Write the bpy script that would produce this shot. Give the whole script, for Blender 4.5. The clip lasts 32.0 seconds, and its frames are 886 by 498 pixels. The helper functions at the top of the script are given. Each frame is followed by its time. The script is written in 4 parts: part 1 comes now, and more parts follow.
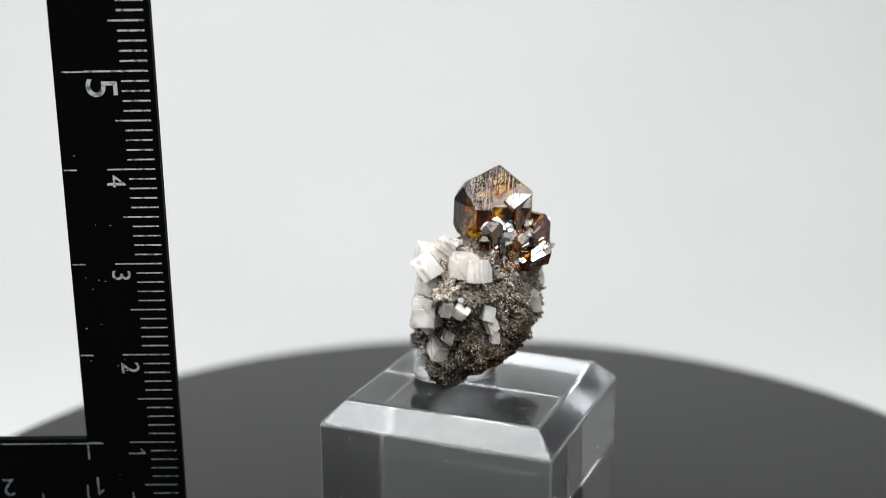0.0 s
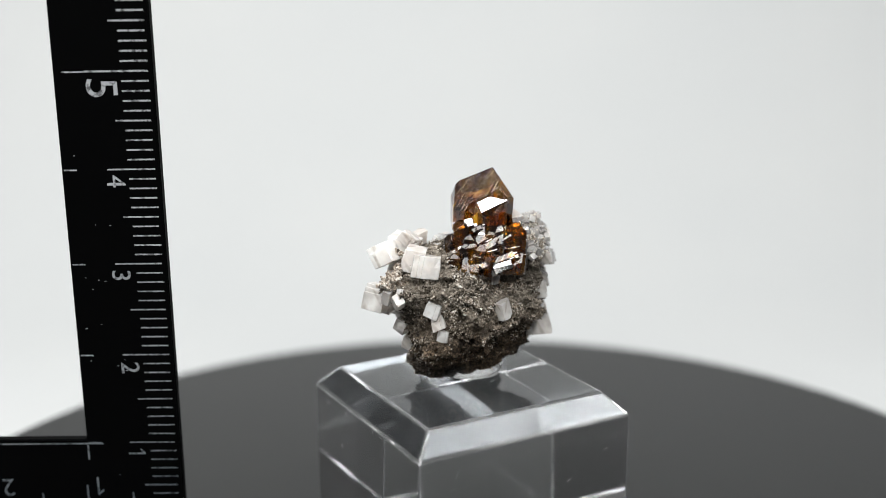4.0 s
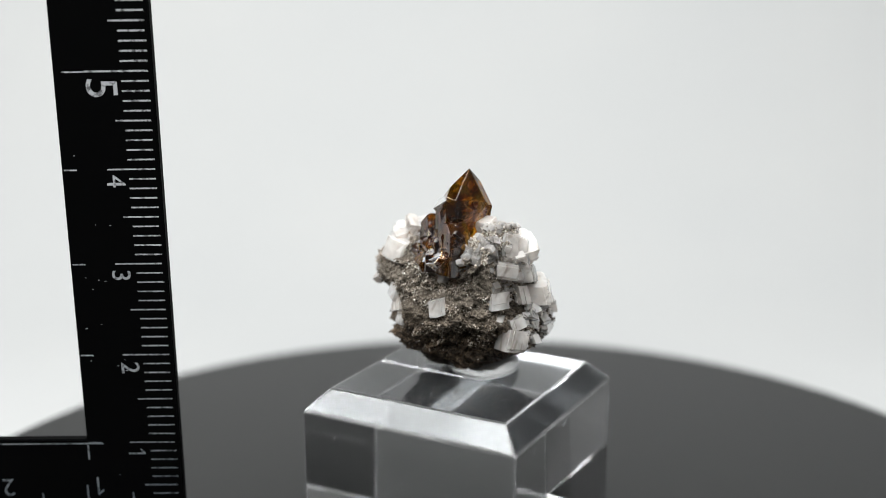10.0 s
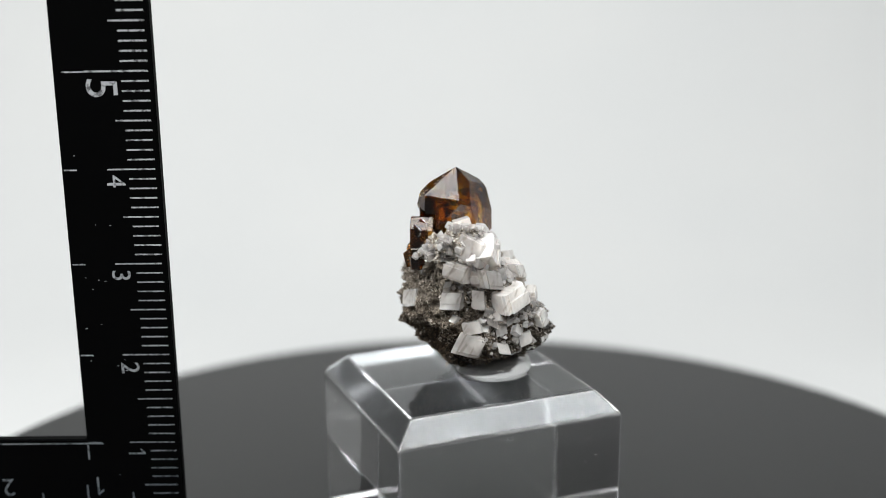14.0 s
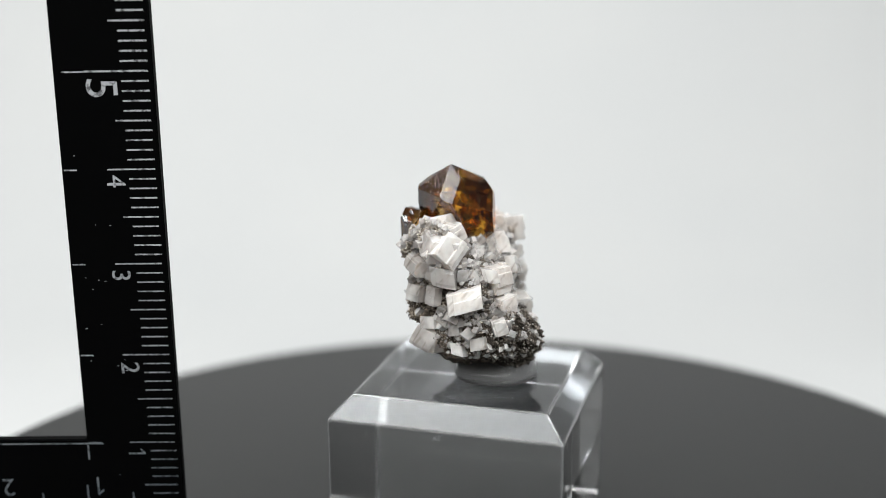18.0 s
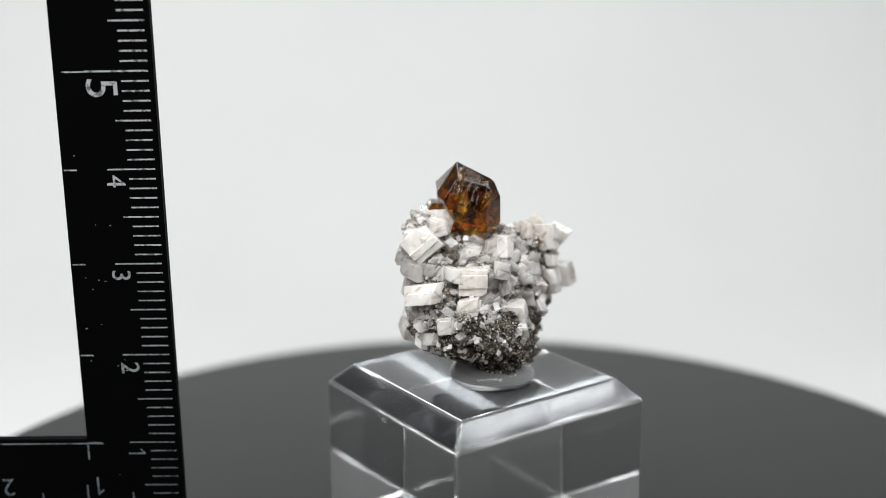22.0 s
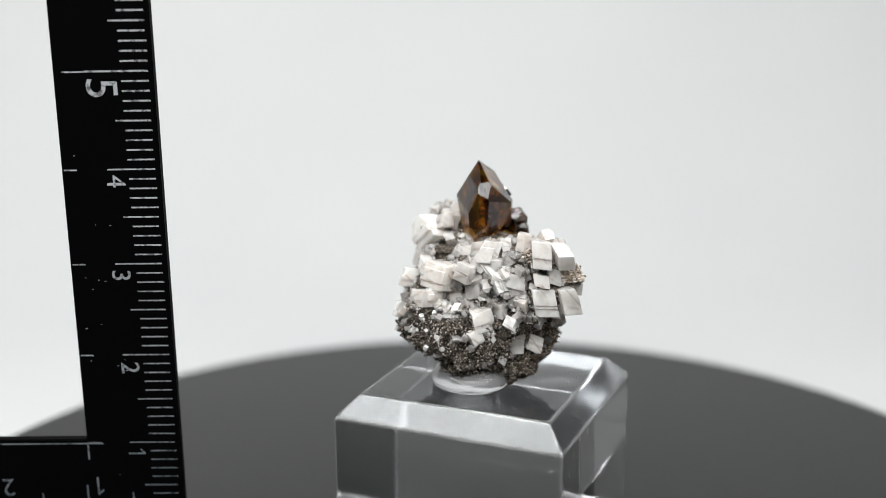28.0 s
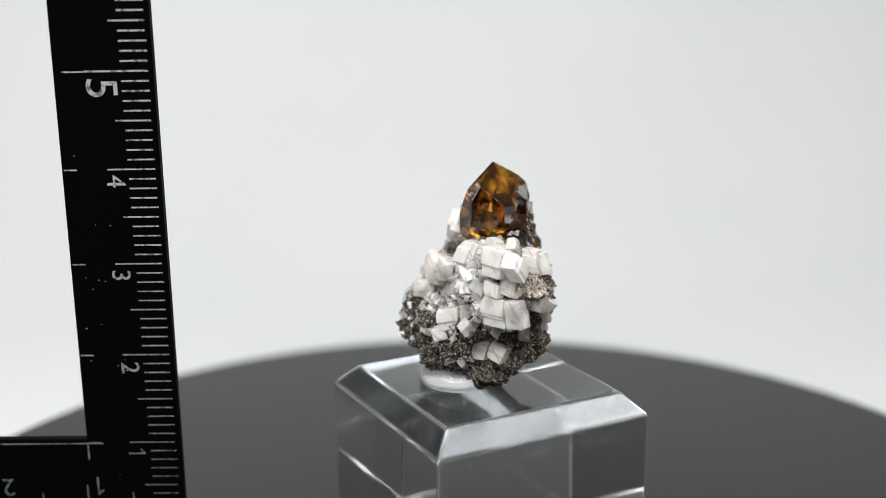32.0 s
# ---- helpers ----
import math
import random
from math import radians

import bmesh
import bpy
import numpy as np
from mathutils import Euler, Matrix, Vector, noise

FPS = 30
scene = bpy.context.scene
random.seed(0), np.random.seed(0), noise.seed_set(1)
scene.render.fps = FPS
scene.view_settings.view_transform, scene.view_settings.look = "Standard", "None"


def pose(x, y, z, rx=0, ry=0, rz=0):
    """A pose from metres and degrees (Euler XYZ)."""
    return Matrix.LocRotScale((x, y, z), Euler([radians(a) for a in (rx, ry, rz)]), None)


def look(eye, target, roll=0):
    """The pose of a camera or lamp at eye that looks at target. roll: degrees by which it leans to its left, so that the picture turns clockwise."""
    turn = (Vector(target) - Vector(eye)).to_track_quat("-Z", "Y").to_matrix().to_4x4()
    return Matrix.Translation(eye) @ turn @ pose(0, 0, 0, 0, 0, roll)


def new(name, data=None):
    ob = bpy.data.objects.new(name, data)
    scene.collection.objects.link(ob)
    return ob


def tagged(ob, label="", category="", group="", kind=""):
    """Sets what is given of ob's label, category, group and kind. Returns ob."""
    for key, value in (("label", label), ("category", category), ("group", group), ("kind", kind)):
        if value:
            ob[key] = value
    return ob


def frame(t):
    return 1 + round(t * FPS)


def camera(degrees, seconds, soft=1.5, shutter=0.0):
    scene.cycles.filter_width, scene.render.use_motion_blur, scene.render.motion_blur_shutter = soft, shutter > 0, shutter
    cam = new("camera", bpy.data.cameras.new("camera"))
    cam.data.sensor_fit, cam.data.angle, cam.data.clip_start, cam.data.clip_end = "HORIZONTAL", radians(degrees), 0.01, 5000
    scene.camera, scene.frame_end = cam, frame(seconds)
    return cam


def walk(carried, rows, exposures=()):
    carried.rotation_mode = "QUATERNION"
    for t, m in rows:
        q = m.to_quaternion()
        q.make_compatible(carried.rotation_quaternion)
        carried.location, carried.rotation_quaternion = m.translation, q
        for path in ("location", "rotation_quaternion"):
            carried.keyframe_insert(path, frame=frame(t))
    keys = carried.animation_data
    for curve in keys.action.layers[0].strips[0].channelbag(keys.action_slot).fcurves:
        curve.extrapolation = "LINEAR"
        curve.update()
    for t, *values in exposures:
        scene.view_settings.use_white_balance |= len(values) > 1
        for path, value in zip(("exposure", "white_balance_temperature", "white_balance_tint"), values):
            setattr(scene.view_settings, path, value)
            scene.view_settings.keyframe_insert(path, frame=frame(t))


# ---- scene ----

# ---------------------------------------------------------------- camera
CM = 0.010583         # one plan unit in metres: the block is 2.4 units, one inch, wide
TRUE_CM = 0.01         # the ruler's own centimetre
SECONDS = 32.0
SPIN = -9.676          # degrees a second, seen from above clockwise
cam = camera(41.68, SECONDS, soft=0.6)
EYE = pose(-0.1256 * CM, -11.536 * CM, 4.2546 * CM, 90 - 14.086, 0, 1.013) @ pose(0, 0, 0, 0, 0, -0.308)
walk(cam, [(0, EYE), (SECONDS, EYE)])
cam.data.dof.use_dof = True
cam.data.dof.focus_distance = 0.1205
cam.data.dof.aperture_fstop = 13.0

# ---------------------------------------------------------------- world and lamps
world = bpy.data.worlds.new("room_air")
scene.world = world
world.use_nodes = True
world.node_tree.nodes["Background"].inputs[0].default_value = (0.9, 0.95, 1.0, 1)
world.node_tree.nodes["Background"].inputs[1].default_value = 0.02


def softbox(name, at, to, sx, sy, watts, colour=(1, 1, 1)):
    lamp = bpy.data.lights.new(name, "AREA")
    lamp.shape, lamp.size, lamp.size_y = "RECTANGLE", sx * CM, sy * CM
    lamp.energy, lamp.color = watts, colour
    ob = new(name, lamp)
    ob.matrix_world = look([c * CM for c in at], [c * CM for c in to])
    return ob


softbox("softbox_west", (-32, -3, 58), (0, 3, 1), 42, 42, 3.6, (0.97, 0.99, 0.985))
softbox("softbox_east", (28, -7, 60), (0, 3, 1), 28, 38, 2.05, (0.95, 0.985, 1.0))
softbox("softbox_front", (-3, -36, 48), (0, 3, 1), 96, 42, 6.35, (0.98, 0.995, 0.99))

DISC_Z = -1.81          # top of the turntable, in cm; the top of the block is 0
FLOOR_Z = DISC_Z - 1.9


# ---------------------------------------------------------------- materials
def material(name):
    m = bpy.data.materials.new(name)
    m.use_nodes = True
    nt = m.node_tree
    return m, nt, nt.nodes["Principled BSDF"]


def node(nt, kind, **values):
    n = nt.nodes.new(kind)
    for key, value in values.items():
        n.inputs[key].default_value = value
    return n


def grain(nt, scale, detail=6.0, rough=0.6):
    n = node(nt, "ShaderNodeTexNoise", Scale=scale, Detail=detail, Roughness=rough)
    c = nt.nodes.new("ShaderNodeTexCoord")
    nt.links.new(c.outputs["Object"], n.inputs["Vector"])
    return n


def ramp(nt, source, stops):
    r = nt.nodes.new("ShaderNodeValToRGB")
    e = r.color_ramp.elements
    while len(e) < len(stops):
        e.new(0.5)
    for el, (at, col) in zip(e, stops):
        el.position, el.color = at, (*col, 1)
    nt.links.new(source, r.inputs[0])
    return r


def relief(nt, bsdf, source, strength, distance):
    b = node(nt, "ShaderNodeBump", Strength=strength, Distance=distance)
    nt.links.new(source, b.inputs["Height"])
    nt.links.new(b.outputs[0], bsdf.inputs["Normal"])
    return b


def mat_backdrop():
    m, nt, b = material("white_sweep")
    n = grain(nt, 9, 3)
    r = ramp(nt, n.outputs["Fac"], [(0.3, (0.50, 0.504, 0.504)), (0.7, (0.525, 0.525, 0.52))])
    nt.links.new(r.outputs[0], b.inputs["Base Color"])
    b.inputs["Roughness"].default_value = 0.9
    b.inputs["Specular IOR Level"].default_value = 0.1
    return m


def mat_plain(name, colour, rough, spec=0.5):
    m, nt, b = material(name)
    n = grain(nt, 300, 4)
    lo = [c * 0.9 for c in colour]
    hi = [min(1, c * 1.1) for c in colour]
    r = ramp(nt, n.outputs["Fac"], [(0.3, lo), (0.7, hi)])
    nt.links.new(r.outputs[0], b.inputs["Base Color"])
    b.inputs["Roughness"].default_value = rough
    b.inputs["Specular IOR Level"].default_value = spec
    return m


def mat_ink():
    """White filling of the engraved scale, rubbed off in specks, patchily dimmer and bluer towards the bottom."""
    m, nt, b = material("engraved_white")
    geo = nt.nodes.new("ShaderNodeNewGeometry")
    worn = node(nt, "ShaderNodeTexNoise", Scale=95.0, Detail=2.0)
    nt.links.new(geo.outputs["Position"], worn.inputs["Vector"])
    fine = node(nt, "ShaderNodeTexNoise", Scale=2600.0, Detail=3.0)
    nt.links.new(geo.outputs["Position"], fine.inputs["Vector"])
    # height sets the tone of the ink, noise makes it patchy
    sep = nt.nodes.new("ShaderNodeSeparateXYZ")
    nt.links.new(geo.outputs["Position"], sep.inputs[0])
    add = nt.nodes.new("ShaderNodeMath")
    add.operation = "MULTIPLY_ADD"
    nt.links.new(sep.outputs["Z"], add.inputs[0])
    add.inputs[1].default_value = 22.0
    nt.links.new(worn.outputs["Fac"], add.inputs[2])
    ink_tone = ramp(nt, add.outputs[0], [(0.25, (0.10, 0.115, 0.13)), (0.9, (0.42, 0.43, 0.45))])
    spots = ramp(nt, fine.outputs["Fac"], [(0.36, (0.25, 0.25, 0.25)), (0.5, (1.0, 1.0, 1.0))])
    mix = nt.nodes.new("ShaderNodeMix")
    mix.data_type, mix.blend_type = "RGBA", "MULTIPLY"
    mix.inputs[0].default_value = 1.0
    nt.links.new(ink_tone.outputs[0], mix.inputs[6])
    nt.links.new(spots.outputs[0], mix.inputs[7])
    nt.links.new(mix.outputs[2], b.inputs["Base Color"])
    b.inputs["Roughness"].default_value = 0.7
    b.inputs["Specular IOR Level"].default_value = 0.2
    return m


def mat_acrylic():
    m, nt, b = material("clear_acrylic")
    b.inputs["Base Color"].default_value = (0.985, 0.99, 0.992, 1)
    b.inputs["Transmission Weight"].default_value = 1.0
    b.inputs["IOR"].default_value = 1.49
    n = grain(nt, 420, 2)
    r = ramp(nt, n.outputs["Fac"], [(0.45, (0.0, 0.0, 0.0)), (0.75, (0.05, 0.05, 0.05))])
    nt.links.new(r.outputs[0], b.inputs["Roughness"])
    return m


def mat_frosted():
    m, nt, b = material("frosted_acrylic_edge")
    b.inputs["Base Color"].default_value = (0.95, 0.96, 0.97, 1)
    b.inputs["Transmission Weight"].default_value = 0.91
    b.inputs["IOR"].default_value = 1.49
    b.inputs["Roughness"].default_value = 0.14
    return m


def mat_scuffed(name, clear, worn, wave, tint, gloss):
    """Acrylic with fine rubbing scratches and a breath of dust: clear is its clarity, worn that of the scratches."""
    m, nt, b = material(name)
    b.inputs["Base Color"].default_value = (*tint, 1)
    b.inputs["IOR"].default_value = 1.49
    c = nt.nodes.new("ShaderNodeTexCoord")
    swirl = grain(nt, 260, 3)
    warp = nt.nodes.new("ShaderNodeMixRGB")
    warp.inputs[0].default_value = 0.004
    nt.links.new(c.outputs["Object"], warp.inputs[1])
    nt.links.new(swirl.outputs["Color"], warp.inputs[2])
    stretch = nt.nodes.new("ShaderNodeMapping")
    stretch.inputs["Scale"].default_value = (140, 4200, 600)
    stretch.inputs["Rotation"].default_value = (0, 0, 0.5)
    nt.links.new(warp.outputs[0], stretch.inputs["Vector"])
    lines = node(nt, "ShaderNodeTexNoise", Scale=1.0, Detail=2.0)
    nt.links.new(stretch.outputs[0], lines.inputs["Vector"])
    rub = ramp(nt, lines.outputs["Fac"], [(0.5, (clear,) * 3), (0.66, (clear - 0.01,) * 3), (0.76, (worn,) * 3)])
    cloud = grain(nt, 170, 3)
    smear = ramp(nt, cloud.outputs["Fac"], [(0.35, (1.0, 1.0, 1.0)), (0.7, (clear,) * 3)])
    mix = nt.nodes.new("ShaderNodeMix")
    mix.data_type, mix.blend_type = "RGBA", "MULTIPLY"
    mix.inputs[0].default_value = 1.0
    nt.links.new(rub.outputs[0], mix.inputs[6])
    nt.links.new(smear.outputs[0], mix.inputs[7])
    nt.links.new(mix.outputs[2], b.inputs["Transmission Weight"])
    b.inputs["Roughness"].default_value = gloss
    relief(nt, b, grain(nt, 330, 2).outputs["Fac"], wave, 0.0004)
    return m


def mat_putty():
    m, nt, b = material("clear_putty")
    b.inputs["Base Color"].default_value = (0.97, 0.975, 0.975, 1)
    b.inputs["Transmission Weight"].default_value = 0.84
    b.inputs["IOR"].default_value = 1.43
    b.inputs["Roughness"].default_value = 0.07
    relief(nt, b, grain(nt, 500, 2).outputs["Fac"], 0.12, 0.0002)
    return m


def mat_rock():
    m, nt, b = material("dark_matrix")
    big = grain(nt, 260, 8, 0.65)
    fine = grain(nt, 3000, 5, 0.75)
    r1 = ramp(nt, big.outputs["Fac"], [(0.34, (0.022, 0.016, 0.011)), (0.52, (0.145, 0.108, 0.077)), (0.7, (0.35, 0.275, 0.205))])
    r2 = ramp(nt, fine.outputs["Fac"], [(0.36, (0.16, 0.15, 0.145)), (0.5, (0.8, 0.78, 0.75)), (0.66, (2.7, 2.55, 2.35))])
    mix = nt.nodes.new("ShaderNodeMix")
    mix.data_type, mix.blend_type = "RGBA", "MULTIPLY"
    mix.inputs[0].default_value = 1.0
    nt.links.new(r1.outputs[0], mix.inputs[6])
    nt.links.new(r2.outputs[0], mix.inputs[7])
    # paler, silvery crust towards the crest of the specimen
    geo = nt.nodes.new("ShaderNodeTexCoord")
    sep = nt.nodes.new("ShaderNodeSeparateXYZ")
    nt.links.new(geo.outputs["Object"], sep.inputs[0])
    add = nt.nodes.new("ShaderNodeMath")
    add.operation = "MULTIPLY_ADD"
    nt.links.new(big.outputs["Fac"], add.inputs[0])
    add.inputs[1].default_value = 0.012
    nt.links.new(sep.outputs["Z"], add.inputs[2])
    mask = node(nt, "ShaderNodeMapRange")
    mask.inputs["From Min"].default_value = 0.0112
    mask.inputs["From Max"].default_value = 0.0172
    nt.links.new(add.outputs[0], mask.inputs["Value"])
    crust = ramp(nt, fine.outputs["Fac"], [(0.3, (0.05, 0.042, 0.034)), (0.52, (0.27, 0.23, 0.185)), (0.72, (0.60, 0.54, 0.465))])
    mix2 = nt.nodes.new("ShaderNodeMix")
    mix2.data_type = "RGBA"
    nt.links.new(mask.outputs[0], mix2.inputs[0])
    nt.links.new(mix.outputs[2], mix2.inputs[6])
    nt.links.new(crust.outputs[0], mix2.inputs[7])
    # the flank under the calcite is a darker, blackish rock
    side = nt.nodes.new("ShaderNodeVectorMath")
    side.operation = "DOT_PRODUCT"
    side.inputs[1].default_value = (0.90, -0.43, 0.0)
    nt.links.new(geo.outputs["Object"], side.inputs[0])
    ragged = nt.nodes.new("ShaderNodeMath")
    ragged.operation = "MULTIPLY_ADD"
    nt.links.new(big.outputs["Fac"], ragged.inputs[0])
    ragged.inputs[1].default_value = 0.012
    nt.links.new(side.outputs["Value"], ragged.inputs[2])
    zone = node(nt, "ShaderNodeMapRange")
    zone.inputs["From Min"].default_value = 0.002
    zone.inputs["From Max"].default_value = 0.009
    nt.links.new(ragged.outputs[0], zone.inputs["Value"])
    black = ramp(nt, fine.outputs["Fac"], [(0.35, (0.014, 0.012, 0.010)), (0.53, (0.075, 0.060, 0.048)), (0.68, (0.34, 0.30, 0.26))])
    mix3 = nt.nodes.new("ShaderNodeMix")
    mix3.data_type = "RGBA"
    nt.links.new(zone.outputs[0], mix3.inputs[0])
    nt.links.new(black.outputs[0], mix3.inputs[6])
    nt.links.new(mix2.outputs[2], mix3.inputs[7])
    nt.links.new(mix3.outputs[2], b.inputs["Base Color"])
    b.inputs["Roughness"].default_value = 0.8
    b.inputs["Specular IOR Level"].default_value = 0.25
    relief(nt, b, fine.outputs["Fac"], 1.0, 0.0005)
    return m


def mat_flake():
    m, nt, b = material("silvery_mica")
    geo = nt.nodes.new("ShaderNodeNewGeometry")
    r = ramp(nt, geo.outputs["Random Per Island"], [(0.0, (0.02, 0.016, 0.012)), (0.4, (0.16, 0.13, 0.10)), (0.75, (0.40, 0.34, 0.28)), (1.0, (0.62, 0.56, 0.49))])
    nt.links.new(r.outputs[0], b.inputs["Base Color"])
    b.inputs["Roughness"].default_value = 0.8
    b.inputs["Specular IOR Level"].default_value = 0.1
    return m


def mat_calcite(name, transmission, tint, seep_share=0.22):
    """Milky calcite: glossy pale skin, light that seeps through, cloudy zones, faint veins and growth lines."""
    m, nt, b = material(name)
    c = nt.nodes.new("ShaderNodeTexCoord")
    veins = grain(nt, 900, 5, 0.65)
    cloud = grain(nt, 230, 3, 0.5)
    r = ramp(nt, veins.outputs["Fac"], [(0.32, [k * 0.87 for k in tint]), (0.5, [k * 0.96 for k in tint]), (0.75, [min(1, k * 1.04) for k in tint])])
    murk = ramp(nt, cloud.outputs["Fac"], [(0.35, (0.93, 0.92, 0.91)), (0.6, (1.0, 1.0, 1.0))])
    info = nt.nodes.new("ShaderNodeObjectInfo")
    own = ramp(nt, info.outputs["Random"], [(0.0, (0.95, 0.935, 0.925)), (0.4, (0.985, 0.97, 0.955)), (0.75, (1.0, 0.965, 0.94)), (1.0, (1.0, 1.0, 1.0))])
    last = r.outputs[0]
    for other in (murk, own):
        mul = nt.nodes.new("ShaderNodeMix")
        mul.data_type, mul.blend_type = "RGBA", "MULTIPLY"
        mul.inputs[0].default_value = 1.0
        nt.links.new(last, mul.inputs[6])
        nt.links.new(other.outputs[0], mul.inputs[7])
        last = mul.outputs[2]
    b.inputs["Roughness"].default_value = 0.1
    b.inputs["IOR"].default_value = 1.55
    b.inputs["Subsurface Weight"].default_value = 0.7
    b.inputs["Subsurface Radius"].default_value = (1.0, 0.96, 0.92)
    b.inputs["Subsurface Scale"].default_value = 0.0009
    # clearer and cloudier zones
    clear = node(nt, "ShaderNodeMapRange")
    clear.inputs["From Min"].default_value = 0.4
    clear.inputs["From Max"].default_value = 0.62
    clear.inputs["To Min"].default_value = min(0.95, transmission * 1.7)
    clear.inputs["To Max"].default_value = transmission * 0.5
    nt.links.new(cloud.outputs["Fac"], clear.inputs["Value"])
    nt.links.new(clear.outputs[0], b.inputs["Transmission Weight"])
    wave = node(nt, "ShaderNodeTexWave", Scale=520.0, Distortion=7.0, Detail=3.0)
    nt.links.new(c.outputs["Object"], wave.inputs["Vector"])
    add = nt.nodes.new("ShaderNodeMath")
    add.operation = "ADD"
    nt.links.new(wave.outputs["Fac"], add.inputs[0])
    nt.links.new(veins.outputs["Fac"], add.inputs[1])
    relief(nt, b, add.outputs[0], 0.16, 0.0001)
    # hairline cleavage traces in two directions, each crystal with its own set
    for turn, scale in (((0.5, 0.2, 0.9), 1500.0), ((-0.9, 0.6, -0.4), 1100.0)):
        lay = nt.nodes.new("ShaderNodeMapping")
        lay.inputs["Rotation"].default_value = turn
        nt.links.new(c.outputs["Object"], lay.inputs["Vector"])
        spread = nt.nodes.new("ShaderNodeVectorMath")
        spread.operation = "SCALE"
        spread.inputs[0].default_value = (3.1, 1.7, 2.3)
        nt.links.new(info.outputs["Random"], spread.inputs["Scale"])
        nt.links.new(spread.outputs[0], lay.inputs["Location"])
        trace = node(nt, "ShaderNodeTexWave", Scale=scale / 6.283, Distortion=0.5, Detail=1.0)
        nt.links.new(lay.outputs[0], trace.inputs["Vector"])
        faint = ramp(nt, trace.outputs["Fac"], [(0.0, (0.72, 0.70, 0.68)), (0.09, (1.0, 1.0, 1.0))])
        share = node(nt, "ShaderNodeMapRange")
        share.inputs["From Min"].default_value = 0.46
        share.inputs["From Max"].default_value = 0.6
        nt.links.new(grain(nt, 520, 2).outputs["Fac"], share.inputs["Value"])
        mul = nt.nodes.new("ShaderNodeMix")
        mul.data_type, mul.blend_type = "RGBA", "MULTIPLY"
        nt.links.new(share.outputs[0], mul.inputs[0])
        nt.links.new(last, mul.inputs[6])
        nt.links.new(faint.outputs[0], mul.inputs[7])
        last = mul.outputs[2]
    nt.links.new(last, b.inputs["Base Color"])
    seep = nt.nodes.new("ShaderNodeBsdfTranslucent")
    nt.links.new(last, seep.inputs["Color"])
    mix = nt.nodes.new("ShaderNodeMixShader")
    mix.inputs[0].default_value = seep_share
    nt.links.new(b.outputs[0], mix.inputs[1])
    nt.links.new(seep.outputs[0], mix.inputs[2])
    nt.links.new(mix.outputs[0], nt.nodes["Material Output"].inputs["Surface"])
    return m


def mat_garnet(name, dark, body, light, clear, striae):
    """Transparent brown crystal, its colour in dark and golden streaks that stand in for inner reflections, with fine
    growth lines on the faces.
    """
    m, nt, b = material(name)
    c = nt.nodes.new("ShaderNodeTexCoord")
    stretch = nt.nodes.new("ShaderNodeMapping")
    stretch.inputs["Scale"].default_value = (1.0, 1.0, 0.35)
    stretch.inputs["Rotation"].default_value = (0.3, 0.5, 0.2)
    nt.links.new(c.outputs["Object"], stretch.inputs["Vector"])
    n = node(nt, "ShaderNodeTexNoise", Scale=520.0, Detail=4.0, Roughness=0.5, Distortion=0.8)
    nt.links.new(stretch.outputs[0], n.inputs["Vector"])
    # inner highlights and dark reflections put into the body colour as streaks
    r = ramp(nt, n.outputs["Fac"], [(0.4, dark), (0.5, body), (0.6, light)])
    nt.links.new(r.outputs[0], b.inputs["Base Color"])
    etch = ramp(nt, grain(nt, 900, 4, 0.65).outputs["Fac"], [(0.45, (0.015, 0.015, 0.015)), (0.75, (0.14, 0.14, 0.14))])
    nt.links.new(etch.outputs[0], b.inputs["Roughness"])
    b.inputs["IOR"].default_value = 1.78
    b.inputs["Transmission Weight"].default_value = clear
    # growth striae run down the dip of the top facet
    lines = nt.nodes.new("ShaderNodeCombineXYZ")
    for axis, way, scale in (("X", (0.99, -0.12, 0.0), 3600), ("Y", (-0.08, -0.66, -0.74), 300), ("Z", (-0.09, -0.74, 0.67), 700)):
        run = nt.nodes.new("ShaderNodeVectorMath")
        run.operation = "DOT_PRODUCT"
        run.inputs[1].default_value = [k * scale for k in way]
        nt.links.new(c.outputs["Object"], run.inputs[0])
        nt.links.new(run.outputs["Value"], lines.inputs[axis])
    fine = node(nt, "ShaderNodeTexNoise", Scale=1.0, Detail=4.0, Distortion=0.3)
    nt.links.new(lines.outputs[0], fine.inputs["Vector"])
    relief(nt, b, fine.outputs["Fac"], striae, 0.0001)
    return m


def mat_crust(name, stops):
    m, nt, b = material(name)
    geo = nt.nodes.new("ShaderNodeNewGeometry")
    r = ramp(nt, geo.outputs["Random Per Island"], stops)
    nt.links.new(r.outputs[0], b.inputs["Base Color"])
    b.inputs["Roughness"].default_value = 0.75
    b.inputs["Specular IOR Level"].default_value = 0.15
    return m


def mat_glint():
    m, nt, b = material("golden_glint")
    geo = nt.nodes.new("ShaderNodeNewGeometry")
    # dark brown to gold, coloured to read as glints within the crystal
    r = ramp(nt, geo.outputs["Random Per Island"], [(0.0, (0.05, 0.015, 0.003)), (0.5, (0.4, 0.16, 0.02)), (1.0, (0.9, 0.6, 0.1))])
    nt.links.new(r.outputs[0], b.inputs["Base Color"])
    b.inputs["Roughness"].default_value = 0.15
    b.inputs["Transmission Weight"].default_value = 0.35
    return m


